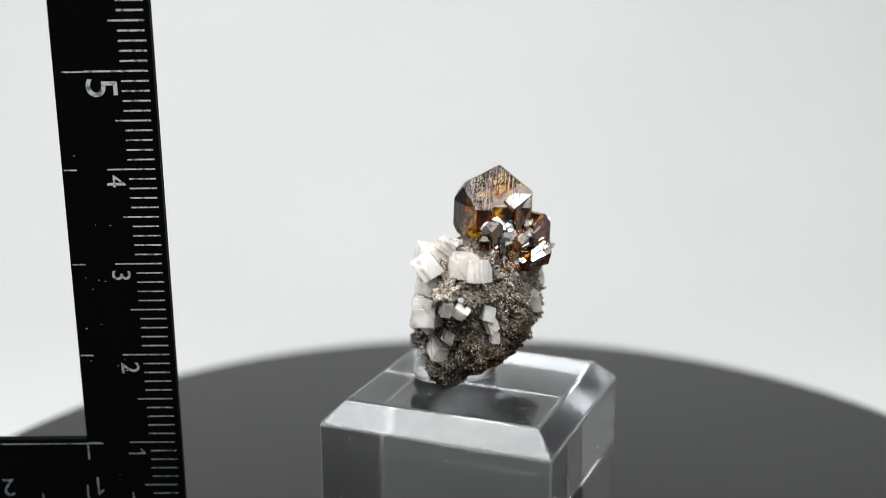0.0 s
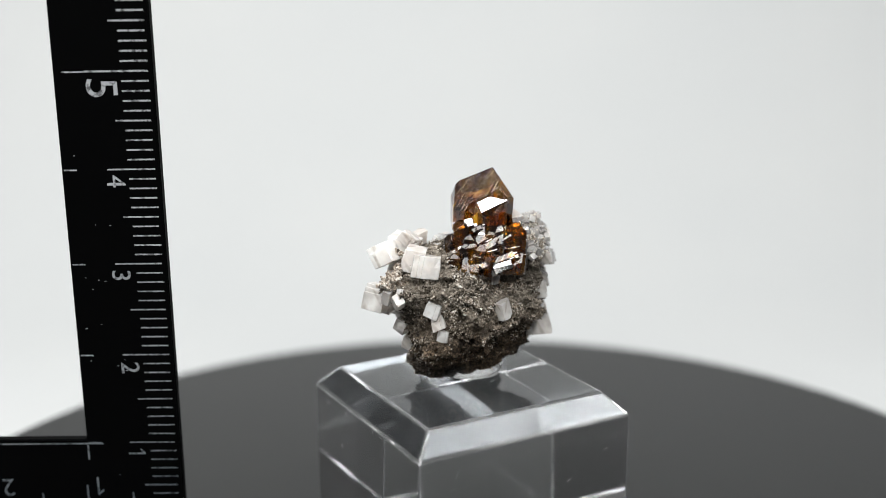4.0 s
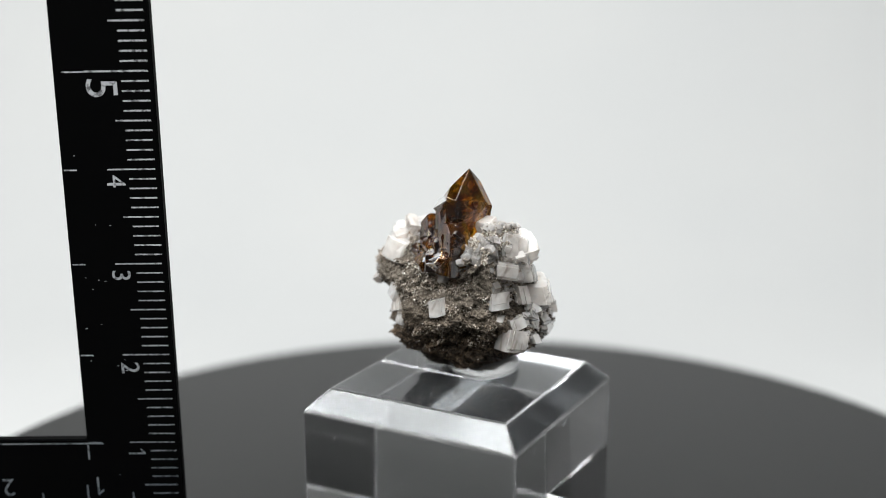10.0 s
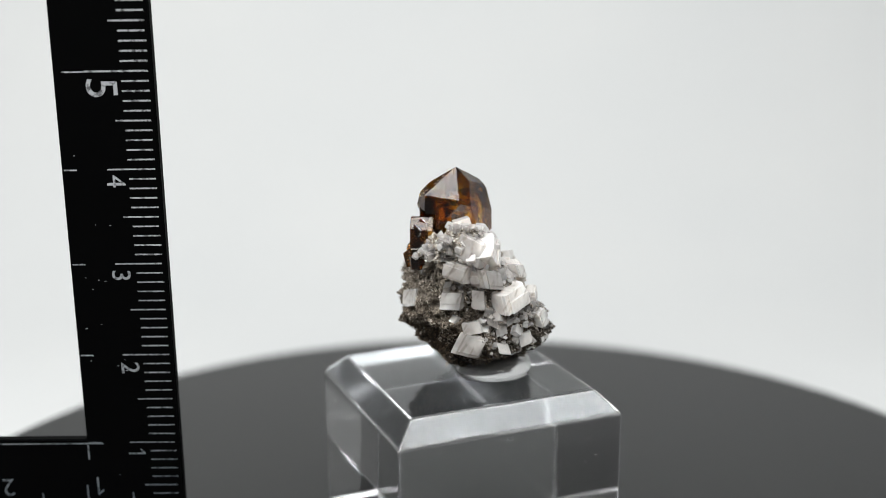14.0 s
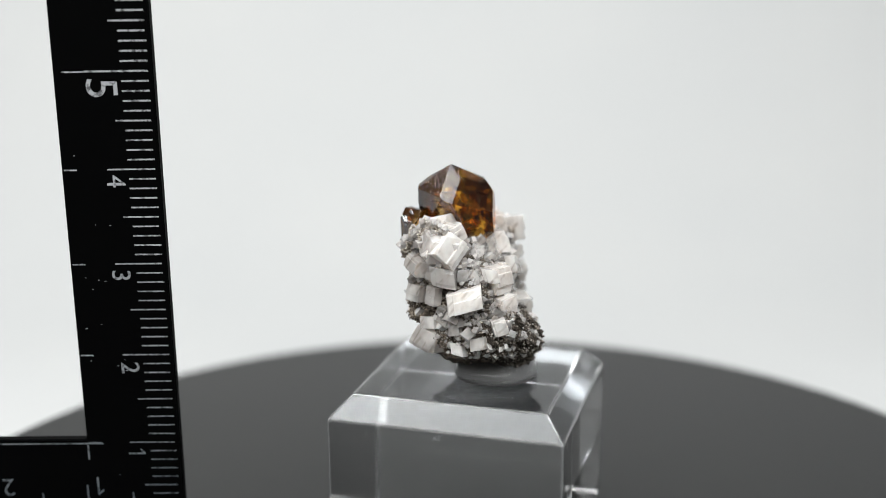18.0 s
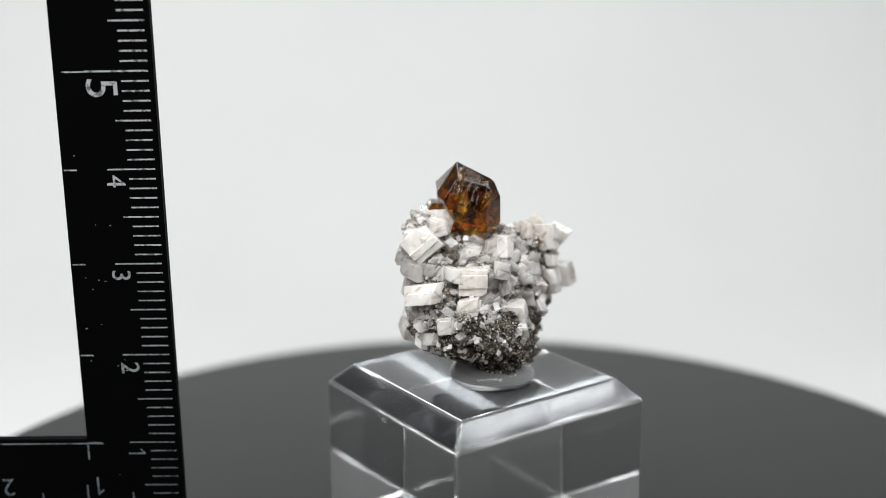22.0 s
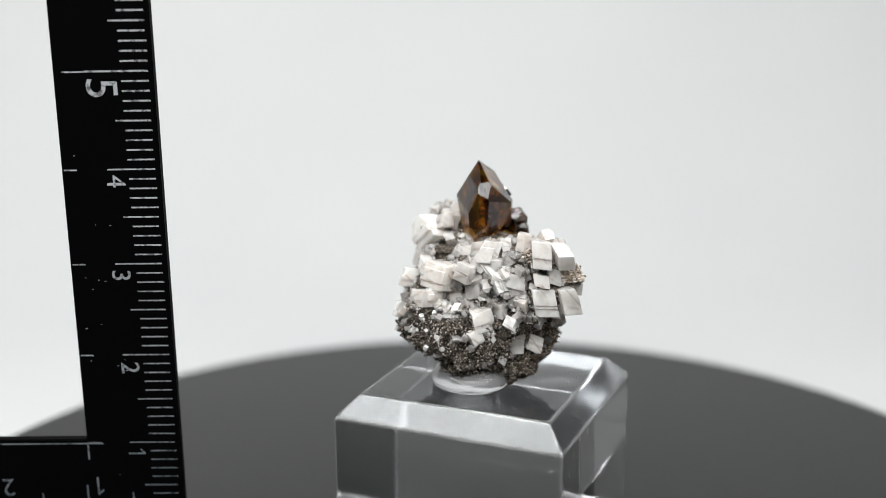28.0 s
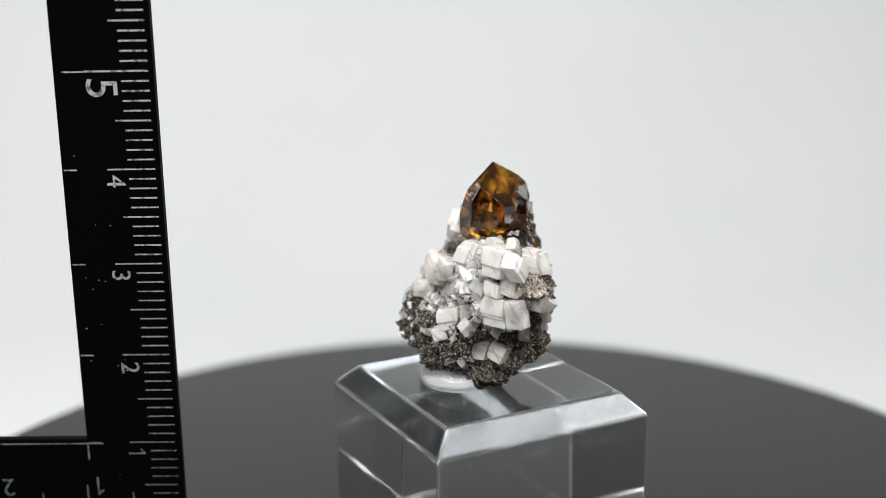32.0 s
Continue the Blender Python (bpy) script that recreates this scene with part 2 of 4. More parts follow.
BACKDROP = mat_backdrop()
DARK_ROOM = mat_plain("dark_room_paint", (0.035, 0.035, 0.037), 0.8, 0.2)
SIDE_WALL = mat_plain("light_wall_paint", (0.38, 0.38, 0.38), 0.85, 0.2)
TABLE = mat_plain("black_table_laminate", (0.03, 0.03, 0.03), 0.6, 0.3)
CEILING = mat_plain("dark_ceiling_paint", (0.05, 0.05, 0.05), 0.9, 0.1)
DISC = mat_plain("charcoal_turntable", (0.0105, 0.0106, 0.0105), 0.42, 0.66)
BASE = mat_plain("black_plastic", (0.02, 0.02, 0.02), 0.4)
RULER_BLACK = mat_plain("black_anodised", (0.0010, 0.0011, 0.0012), 0.6, 0.03)
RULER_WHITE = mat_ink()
LINT = mat_plain("grey_lint", (0.22, 0.225, 0.23), 0.8, 0.2)
ACRYLIC = mat_acrylic()
FROSTED = mat_frosted()
SCUFFED = mat_scuffed("scuffed_acrylic", 0.989, 0.80, 0.02, (0.91, 0.945, 0.99), 0.025)
HAZED = mat_scuffed("polished_acrylic_slope", 0.99, 0.93, 0.06, (0.82, 0.865, 0.92), 0.2)
PUTTY = mat_putty()
ROCK = mat_rock()
FLAKE = mat_flake()
WHITE_CALCITE = mat_calcite("milky_calcite", 0.14, (1.0, 0.962, 0.932), 0.1)
CLEAR_CALCITE = mat_calcite("translucent_calcite", 0.37, (1.0, 0.962, 0.932), 0.1)
GLASSY_CALCITE = mat_calcite("glassy_calcite", 0.5, (1.0, 0.975, 0.95), 0.06)
PINK_CALCITE = mat_calcite("blush_calcite", 0.17, (1.0, 0.94, 0.9), 0.1)
GARNET = mat_garnet("amber_crystal", (0.05, 0.014, 0.002), (0.37, 0.112, 0.009), (0.95, 0.52, 0.045), 0.97, 0.36)
AMBER = mat_garnet("amber_druse", (0.07, 0.018, 0.002), (0.48, 0.135, 0.011), (0.92, 0.45, 0.04), 0.95, 0.14)
CRUST = mat_crust("pale_crust", [(0.0, (0.26, 0.21, 0.16)), (0.3, (0.50, 0.44, 0.37)), (0.65, (0.68, 0.63, 0.56)), (1.0, (0.84, 0.81, 0.76))])
TAN = mat_crust("tan_sugar", [(0.0, (0.26, 0.20, 0.15)), (0.4, (0.47, 0.40, 0.33)), (0.75, (0.65, 0.58, 0.51)), (1.0, (0.8, 0.76, 0.71))])
GRIT = mat_crust("grey_grit", [(0.0, (0.02, 0.016, 0.013)), (0.4, (0.11, 0.09, 0.073)), (0.75, (0.30, 0.26, 0.22)), (1.0, (0.50, 0.46, 0.41))])
GLINT = mat_glint()


# ---------------------------------------------------------------- mesh helpers (all in cm)
def mesh_of(name, bm, mat, smooth=False):
    bmesh.ops.scale(bm, vec=(CM, CM, CM), verts=bm.verts)
    me = bpy.data.meshes.new(name)
    bm.to_mesh(me)
    bm.free()
    me.materials.append(mat)
    if smooth:
        me.polygons.foreach_set("use_smooth", [True] * len(me.polygons))
    return me


def part(name, bm, mat, parent, label="", smooth=False):
    ob = new(name, mesh_of(name, bm, mat, smooth))
    ob.parent = parent
    if label:
        tagged(ob, label)
    return ob


def box(bm, x0, x1, y0, y1, z0, z1):
    vs = [bm.verts.new((x, y, z)) for z in (z0, z1) for y in (y0, y1) for x in (x0, x1)]
    for f in ((0, 2, 3, 1), (4, 5, 7, 6), (0, 1, 5, 4), (2, 6, 7, 3), (0, 4, 6, 2), (1, 3, 7, 5)):
        bm.faces.new([vs[k] for k in f])


def lathe(bm, rings, sides):
    rows = [[bm.verts.new((r * math.cos(2 * math.pi * k / sides), r * math.sin(2 * math.pi * k / sides), z)) for k in range(sides)] for r, z in rings]
    for a, b in zip(rows, rows[1:]):
        for k in range(sides):
            bm.faces.new((a[k], a[(k + 1) % sides], b[(k + 1) % sides], b[k]))
    bm.faces.new(rows[0][::-1])
    bm.faces.new(rows[-1])


# ---------------------------------------------------------------- setting
def build_tent():
    bm = bmesh.new()
    back, rad, half = 38.0, 26.0, 56.0
    prof = [(-7.0, FLOOR_Z), (back - rad, FLOOR_Z)]
    for k in range(1, 13):
        a = radians(70) * k / 12
        prof.append((back - rad + rad * math.sin(a), FLOOR_Z + rad - rad * math.cos(a)))
    prof.append((back + 5.2, 32.0))
    cols = [[bm.verts.new((x, y, z)) for y, z in prof] for x in (-half, half)]
    for k in range(len(prof) - 1):
        bm.faces.new((cols[0][k], cols[1][k], cols[1][k + 1], cols[0][k + 1]))
    ob = new("backdrop", mesh_of("backdrop", bm, BACKDROP, True))
    mod = ob.modifiers.new("thickness", "SOLIDIFY")
    mod.thickness, mod.offset = 0.3 * CM, -1
    tagged(ob, "white seamless sweep behind and under the turntable", "backdrop", kind="structure")
    for name, dims, mat, label in (
            ("floor", (-80, 80, -160, 160, FLOOR_Z - 3, FLOOR_Z - 1), TABLE, "black table top under the white sweep"),
            # both side walls are unseen, kept close and pale to brighten the block
            ("wall_west", (-82, -80, -160, 160, FLOOR_Z - 3, 150), SIDE_WALL, "unseen light grey side wall, set close to lighten the block's corners"),
            ("wall_east", (80, 82, -160, 160, FLOOR_Z - 3, 150), SIDE_WALL, "unseen light grey side wall, set close to lighten the block's corners"),
            ("wall_north", (-82, 82, 160, 162, FLOOR_Z - 3, 150), DARK_ROOM, "plain dark grey wall of the room"),
            ("wall_south", (-82, 82, -162, -160, FLOOR_Z - 3, 150), DARK_ROOM, "plain dark grey wall of the room"),
            ("ceiling", (-82, 82, -162, 162, 92, 94), CEILING, "plain dark grey ceiling of the room")):
        bm = bmesh.new()
        box(bm, *dims)
        tagged(new(name, mesh_of(name, bm, mat)), label, "wall", kind="structure")


def build_turntable():
    root = tagged(new("turntable"), "round matt charcoal turntable under the display block", "turntable")
    root.location = (0, 0, FLOOR_Z * CM)
    bm = bmesh.new()
    lathe(bm, [(5.6, 0.0), (5.75, 0.15), (5.75, 1.1), (5.6, 1.25)], 96)
    part("base", bm, BASE, root, "black plastic turntable base")
    bm = bmesh.new()
    top = DISC_Z - FLOOR_Z
    lathe(bm, [(6.45, 1.26), (6.58, 1.34), (6.62, 1.45), (6.62, top - 0.08), (6.60, top - 0.025), (6.56, top)], 192)
    platter = part("platter", bm, DISC, root, "matt charcoal rotating plate")
    return platter


def build_block():
    """Square acrylic block with a bevelled top, its corners softly rounded."""
    bm = bmesh.new()
    half, inner, drop = 1.2, 0.9956, -0.2151
    low = DISC_Z + 0.004
    sections = [(half, low), (half, drop), (inner, 0.0)]
    rows = []
    for h, z in sections:
        rows.append([bm.verts.new((sx * h, sy * h, z)) for sx, sy in ((-1, -1), (1, -1), (1, 1), (-1, 1))])
    for a, b in zip(rows, rows[1:]):
        for k in range(4):
            bm.faces.new((a[k], a[(k + 1) % 4], b[(k + 1) % 4], b[k]))
    bm.faces.new(rows[0][::-1])
    bm.faces.new(rows[-1])
    bm.normal_update()
    sharp = [e for e in bm.edges if e.calc_face_angle(0) > 0.2]
    bmesh.ops.bevel(bm, geom=sharp, offset=0.026, segments=3, affect="EDGES", profile=0.5, material=1)
    bmesh.ops.rotate(bm, verts=bm.verts, matrix=Matrix.Rotation(radians(-21.27), 3, "Z"))
    bmesh.ops.translate(bm, verts=bm.verts, vec=(0, -0.139, 0))
    ob = new("display_block", mesh_of("display_block", bm, ACRYLIC))
    ob.data.materials.append(FROSTED)
    ob.data.materials.append(SCUFFED)
    ob.data.materials.append(HAZED)
    for face in ob.data.polygons:
        if face.material_index == 0 and face.normal.z > 0.3:
            face.material_index = 2 if face.normal.z > 0.95 else 3
    # rubbed white flecks high on one side
    rng = random.Random(8)
    bm = bmesh.new()
    for _ in range(30):
        u, z, s = rng.gauss(-0.05, 0.05), -0.29 + rng.gauss(0, 0.014), rng.uniform(0.002, 0.007)
        q = [bm.verts.new((1.2035 - 0.003 * k, u + s * cu * rng.uniform(0.5, 1.8), z + s * cz * rng.uniform(0.4, 1.0))) for k in (0, 1) for cu, cz in ((-1, -0.6), (0.8, -1), (1, 0.7), (-0.5, 1))]
        for f in ((0, 1, 2, 3), (7, 6, 5, 4), (0, 4, 5, 1), (1, 5, 6, 2), (2, 6, 7, 3), (3, 7, 4, 0)):
            bm.faces.new([q[k] for k in f])
    # lint and hair scratches scattered over the sides and the top
    for k in range(150):
        turn = Matrix.Rotation(radians(90 * (k % 4)), 3, "Z")
        a, s = rng.uniform(0, 6.3), rng.uniform(0.0012, 0.0028)
        long = s * rng.choice((1, 1, 1.5, 6, 14))
        if k < 90:
            at, u, v, n = Vector((1.2002, rng.uniform(-1.1, 1.1), -0.26 - 1.4 * rng.random() ** 1.6)), Vector((0, 1, 0)), Vector((0, 0, 1)), Vector((1, 0, 0))
        else:
            at, u, v, n = Vector((rng.uniform(-0.93, 0.93), rng.uniform(-0.93, 0.93), 0.0002)), Vector((1, 0, 0)), Vector((0, 1, 0)), Vector((0, 0, 1))
        along, across = u * math.cos(a) + v * math.sin(a), v * math.cos(a) - u * math.sin(a)
        q = [bm.verts.new(turn @ (at + along * long * cu + across * s * cv + n * h)) for h in (0.0, 0.002) for cu, cv in ((-1, -0.3), (0.7, -0.6), (1, 0.3), (-0.4, 0.6))]
        for f in ((3, 2, 1, 0), (4, 5, 6, 7), (0, 1, 5, 4), (1, 2, 6, 5), (2, 3, 7, 6), (3, 0, 4, 7)):
            bm.faces.new([q[i] for i in f])
    bmesh.ops.rotate(bm, verts=bm.verts, matrix=Matrix.Rotation(radians(68.73), 3, "Z"))
    bmesh.ops.translate(bm, verts=bm.verts, vec=(0, -0.139, 0))
    fleck = part("scuff", bm, LINT, ob, "rubbed white scuffs and lint")
    tagged(fleck, kind="stuff")
    return tagged(ob, "clear acrylic display block with sloping top edges", "display block")


def build_putty():
    bm = bmesh.new()
    rings, sides = [(0.34, 0.002), (0.385, 0.02), (0.40, 0.06), (0.39, 0.11), (0.36, 0.16), (0.30, 0.2)], 64
    lathe(bm, rings, sides)
    for v in bm.verts:
        a = math.atan2(v.co.y, v.co.x)
        k = 1 + 0.06 * math.sin(2 * a + 0.7) + 0.04 * math.sin(3 * a + 2) + 0.03 * noise.noise(v.co * 4)
        v.co.x, v.co.y = v.co.x * k * 1.06 - 0.225, v.co.y * k + 0.05
    ob = new("mounting_putty", mesh_of("mounting_putty", bm, PUTTY, True))
    return tagged(ob, "clear mounting putty pressed between block and rock", "putty")


# ---------------------------------------------------------------- ruler
RULER_AT = Vector((-3.1966, -0.5183, -1.5893))      # true centimetres
RULER_TURN = (Matrix.Translation(RULER_AT) @ Matrix.Rotation(radians(-0.548), 4, "Y") @ Matrix.Rotation(radians(-0.437), 4, "X"))


def digit_mesh(text, size):
    if text == "1":     # a plain stroke with a short flag
        s = size * TRUE_CM
        me = bpy.data.meshes.new("digit")
        me.from_pydata([(k * s, j * s, 0.00001) for k, j in ((-0.02, -0.35), (0.05, -0.35), (0.05, 0.35), (-0.02, 0.35), (-0.19, 0.2), (-0.19, 0.13), (-0.02, 0.25))],
                       [], [(0, 1, 2, 3), (6, 3, 4, 5)])
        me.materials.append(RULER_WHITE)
        return me
    cu = bpy.data.curves.new("digit", "FONT")
    cu.body, cu.size, cu.extrude = text, size * TRUE_CM, 0.001 * TRUE_CM
    cu.align_x, cu.align_y = "CENTER", "CENTER"
    tmp = bpy.data.objects.new("digit", cu)
    me = bpy.data.meshes.new_from_object(tmp)
    bpy.data.objects.remove(tmp)
    me.materials.clear()
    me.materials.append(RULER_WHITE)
    return me


def build_ruler():
    """L-square: u runs to its left from the outer edge, n up from the outer corner, both in cm."""
    root = tagged(new("l_square_ruler"), "black metal L-square ruler with white centimetre scale, standing upright", "ruler")
    root.matrix_world = Matrix.Translation(RULER_AT * TRUE_CM) @ RULER_TURN.to_3x3().to_4x4()
    thick = 0.12
    bm = bmesh.new()
    low = DISC_Z * CM / TRUE_CM - RULER_AT.z + 0.004
    outline = [(0, low), (0, 15.5), (-1.018, 15.5), (-1.018, 1.035), (-8.0, 1.035), (-8.0, low)]
    front = [bm.verts.new((x, 0, z)) for x, z in outline]
    back = [bm.verts.new((x, thick, z)) for x, z in outline]
    n = len(outline)
    bm.faces.new(front[::-1])
    bm.faces.new(back)
    for k in range(n):
        bm.faces.new((front[k], front[(k + 1) % n], back[(k + 1) % n], back[k]))
    bmesh.ops.recalc_face_normals(bm, faces=bm.faces)
    bmesh.ops.bevel(bm, geom=list(bm.edges), offset=0.012, segments=2, affect="EDGES")
    bmesh.ops.scale(bm, vec=[TRUE_CM / CM] * 3, verts=bm.verts)
    part("blade", bm, RULER_BLACK, root)
    rng = random.Random(4)
    sizes = {}

    def bar(name, u0, u1, n0, n1):
        key = (round(u1 - u0, 3), round(n1 - n0, 3))
        if key not in sizes:
            bm = bmesh.new()
            box(bm, -key[0], 0, -0.002, 0.004, 0, key[1])
            bmesh.ops.scale(bm, vec=[TRUE_CM / CM] * 3, verts=bm.verts)
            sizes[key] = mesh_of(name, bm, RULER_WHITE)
        ob = new(name, sizes[key])
        ob.parent = root
        ob.location = (-u0 * TRUE_CM, 0, n0 * TRUE_CM)
        return ob

    for k in range(1, 151):
        length = 0.50 if k % 10 == 0 else (0.375 if k % 5 == 0 else 0.285)
        if k == 50:
            length = 0.655
        start = 0.045
        wide = 0.012 + 0.0014 * min(5, max(0, k / 10 - 1))
        nudge = rng.choice((0.0, 0.0, 0.006, 0.012))
        bar("tick_mark", start + nudge, start + length, k / 10 - wide / 2, k / 10 + wide / 2)
        if k % 10 == 0:
            a, b = (0.86, 0.995) if k != 50 else (0.69, 0.93)
            bar("inner_mark", a, b, k / 10 - 0.011, k / 10 + 0.003)
    for k in range(1, 80):
        length = 0.50 if k % 10 == 0 else (0.41 if k % 5 == 0 else 0.285)
        bar("tick_mark", k / 10 + 0.046, k / 10 + 0.064, 0.03, length)
    bar("inner_line", 0.84, 8.0, 0.982, 0.994)
    bar("inner_corner_mark", 1.0, 1.016, 0.80, 0.975)
    for k in range(14):
        u, n0 = rng.uniform(0.5, 0.95), rng.choice((0.62, 1.45, 1.9, 2.35, 2.75, 2.8, 3.35, 3.9, 4.1)) + rng.uniform(-0.08, 0.08)
        s = rng.uniform(0.006, 0.03)
        bar("scratch", u, u + s, n0, n0 + 0.005)
    for text, u, h, size in (("5", 0.55, 4.83, 0.46), ("4", 0.475, 3.875, 0.28), ("3", 0.50, 2.875, 0.28), ("2", 0.485, 1.855, 0.28), ("1", 0.475, 0.875, 0.26),
                             ("6", 0.42, 5.86, 0.29), ("7", 0.42, 6.86, 0.29)):
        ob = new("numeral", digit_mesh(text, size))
        ob.parent = root
        ob.matrix_local = Matrix.Translation((-u * TRUE_CM, -0.003 * TRUE_CM, h * TRUE_CM)) @ pose(0, 0, 0, 90, 0, 0) @ pose(0, 0, 0, 0, 0, -90)
    for text, u, h in (("1", 0.93, 0.49), ("2", 1.925, 0.49), ("3", 2.92, 0.49)):
        ob = new("numeral", digit_mesh(text, 0.29))
        ob.parent = root
        ob.matrix_local = Matrix.Translation((-u * TRUE_CM, -0.003 * TRUE_CM, h * TRUE_CM)) @ pose(0, 0, 0, 90, 0, 0) @ pose(0, 0, 0, 0, 0, 180)
    return root


# ---------------------------------------------------------------- the specimen
SECTIONS = (  # height, centre x and y, mean radius, then its waves of two and of three round the axis (cosine, sine)
    (0.02, -0.214, -0.284, 0.066, -0.067, 0.045, -0.009, -0.056),
    (0.09, -0.184, -0.178, 0.299, -0.019, 0.044, 0.041, 0.049),
    (0.18, -0.183, -0.116, 0.414, 0.000, 0.017, 0.097, 0.083),
    (0.30, -0.097, -0.108, 0.577, -0.051, 0.015, 0.003, 0.068),
    (0.45, -0.077, -0.039, 0.694, -0.120, -0.010, -0.026, 0.026),
    (0.62, -0.034, 0.001, 0.770, -0.128, 0.005, -0.018, -0.001),
    (0.82, 0.088, -0.094, 0.727, -0.142, 0.016, 0.058, -0.038),
    (1.05, 0.062, -0.189, 0.720, -0.129, 0.135, 0.043, 0.006),
    (1.25, 0.064, -0.184, 0.629, -0.086, 0.134, 0.005, 0.002),
    (1.42, 0.077, -0.161, 0.497, -0.049, 0.131, -0.001, -0.000),
    (1.50, 0.080, -0.145, 0.360, -0.035, 0.100, 0.0, 0.0))


CREST = ((0.45, 0.24, 1.48, 0.23, 0.23, 0.27), (-0.28, -0.66, 1.30, 0.26, 0.24, 0.24), (0.58, 0.09, 1.38, 0.20, 0.23, 0.28),
         (-0.30, -0.90, 1.12, 0.18, 0.22, 0.2))


def section(z):
    s = SECTIONS
    if z <= s[0][0]:
        return s[0][1:]
    for a, b in zip(s, s[1:]):
        if z <= b[0]:
            k = (z - a[0]) / (b[0] - a[0])
            return tuple(p + (q - p) * k for p, q in zip(a[1:], b[1:]))
    return s[-1][1:]


def rock_point(a, z):
    """A point of the rock's smooth form: body direction a (radians), height z."""
    cx, cy, r0, c2, s2, c3, s3 = section(z)
    r = r0 + c2 * math.cos(2 * a) + s2 * math.sin(2 * a) + c3 * math.cos(3 * a) + s3 * math.sin(3 * a)
    return Vector((cx + r * math.cos(a), cy + r * math.sin(a), z))


def rough(p):
    big = noise.fractal(p * 3.2, 1.0, 2.1, 3) * 0.05
    mid = noise.turbulence(p * 9.0, 3, False) * 0.1
    fine = abs(noise.noise(p * 22.0)) * 0.05 + noise.noise(p * 41.0) * 0.03 + noise.noise(p * 80.0) * 0.014
    return big + mid + fine - 0.078


SEATS = ((-0.46, -0.40, 1.12), (-0.60, -0.03, 0.61), (-0.42, -0.62, 0.49), (-0.45, -0.43, 0.49), (-0.32, -0.16, 1.42), (-0.04, 0.07, 1.38), (-0.20, -0.05, 1.40),
         (0.28, 0.64, 0.72), (-0.38, 0.02, 1.02), (-0.24, 0.20, 0.96), (0.65, 0.33, 1.02), (0.25, 0.66, 0.51), (0.06, 0.77, 0.60), (0.14, -0.84, 0.93),
         (0.17, -0.80, 0.80), (0.20, -0.76, 0.66), (0.63, -0.30, 0.92), (0.48, -0.28, 1.18))     # hollows in which crystals sit


def rock_surface(a, z):
    p = rock_point(a, z)
    cx, cy = section(z)[:2]
    out = Vector((p.x - cx, p.y - cy, 0)).normalized()
    q = p + out * rough(p)
    for seat in SEATS:
        off = q - Vector(seat)
        deep = off.dot(out) + 0.06
        if 0 < deep < 0.4:
            q -= out * (deep * math.exp(-((off.length_squared - (deep - 0.06) ** 2) / 0.021)))
    return q, out


def build_rock(root):
    bm = bmesh.new()
    na, nz = 380, 200
    z0, z1 = SECTIONS[0][0], SECTIONS[-1][0]
    rows = []
    for j in range(nz + 1):
        z = z0 + (z1 - z0) * j / nz
        row = []
        for k in range(na):
            p, out = rock_surface(2 * math.pi * k / na, z)
            p.z += noise.noise(p * 11.0 + Vector((5, 0, 0))) * 0.03
            row.append(bm.verts.new(p))
        rows.append(row)
    for a, b in zip(rows, rows[1:]):
        for k in range(na):
            bm.faces.new((a[k], a[(k + 1) % na], b[(k + 1) % na], b[k]))
    for row, dz, flip in ((rows[0], -0.02, True), (rows[-1], 0.04, False)):
        c = sum((v.co for v in row), Vector()) / na
        last = row
        for f in (0.75, 0.5, 0.25):
            ring = []
            for v in row:
                q = c.lerp(v.co, f)
                q.z += dz * (1 - f) + noise.noise(q * 14.0) * 0.04
                ring.append(bm.verts.new(q))
            for k in range(na):
                quad = (last[k], last[(k + 1) % na], ring[(k + 1) % na], ring[k])
                bm.faces.new(quad[::-1] if flip else quad)
            last = ring
        tip = bm.verts.new(c + Vector((0, 0, dz)))
        for k in range(na):
            tri = (last[k], last[(k + 1) % na], tip)
            bm.faces.new(tri[::-1] if flip else tri)
    part("matrix_rock", bm, ROCK, root, "dark grey-brown matrix rock with a silvery crust")
    # crest humps on both sides of the amber crystals
    for cx, cy, cz, rx, ry, rz in CREST:
        bm = bmesh.new()
        got = bmesh.ops.create_icosphere(bm, subdivisions=5, radius=1.0)["verts"]
        for v in got:
            d = v.co.copy()
            p = Vector((cx + d.x * rx, cy + d.y * ry, cz + d.z * rz))
            v.co = p + d * (rough(p) * 1.3)
        part("crest_rock", bm, ROCK, root, "pale crusted hump on the crest of the rock")


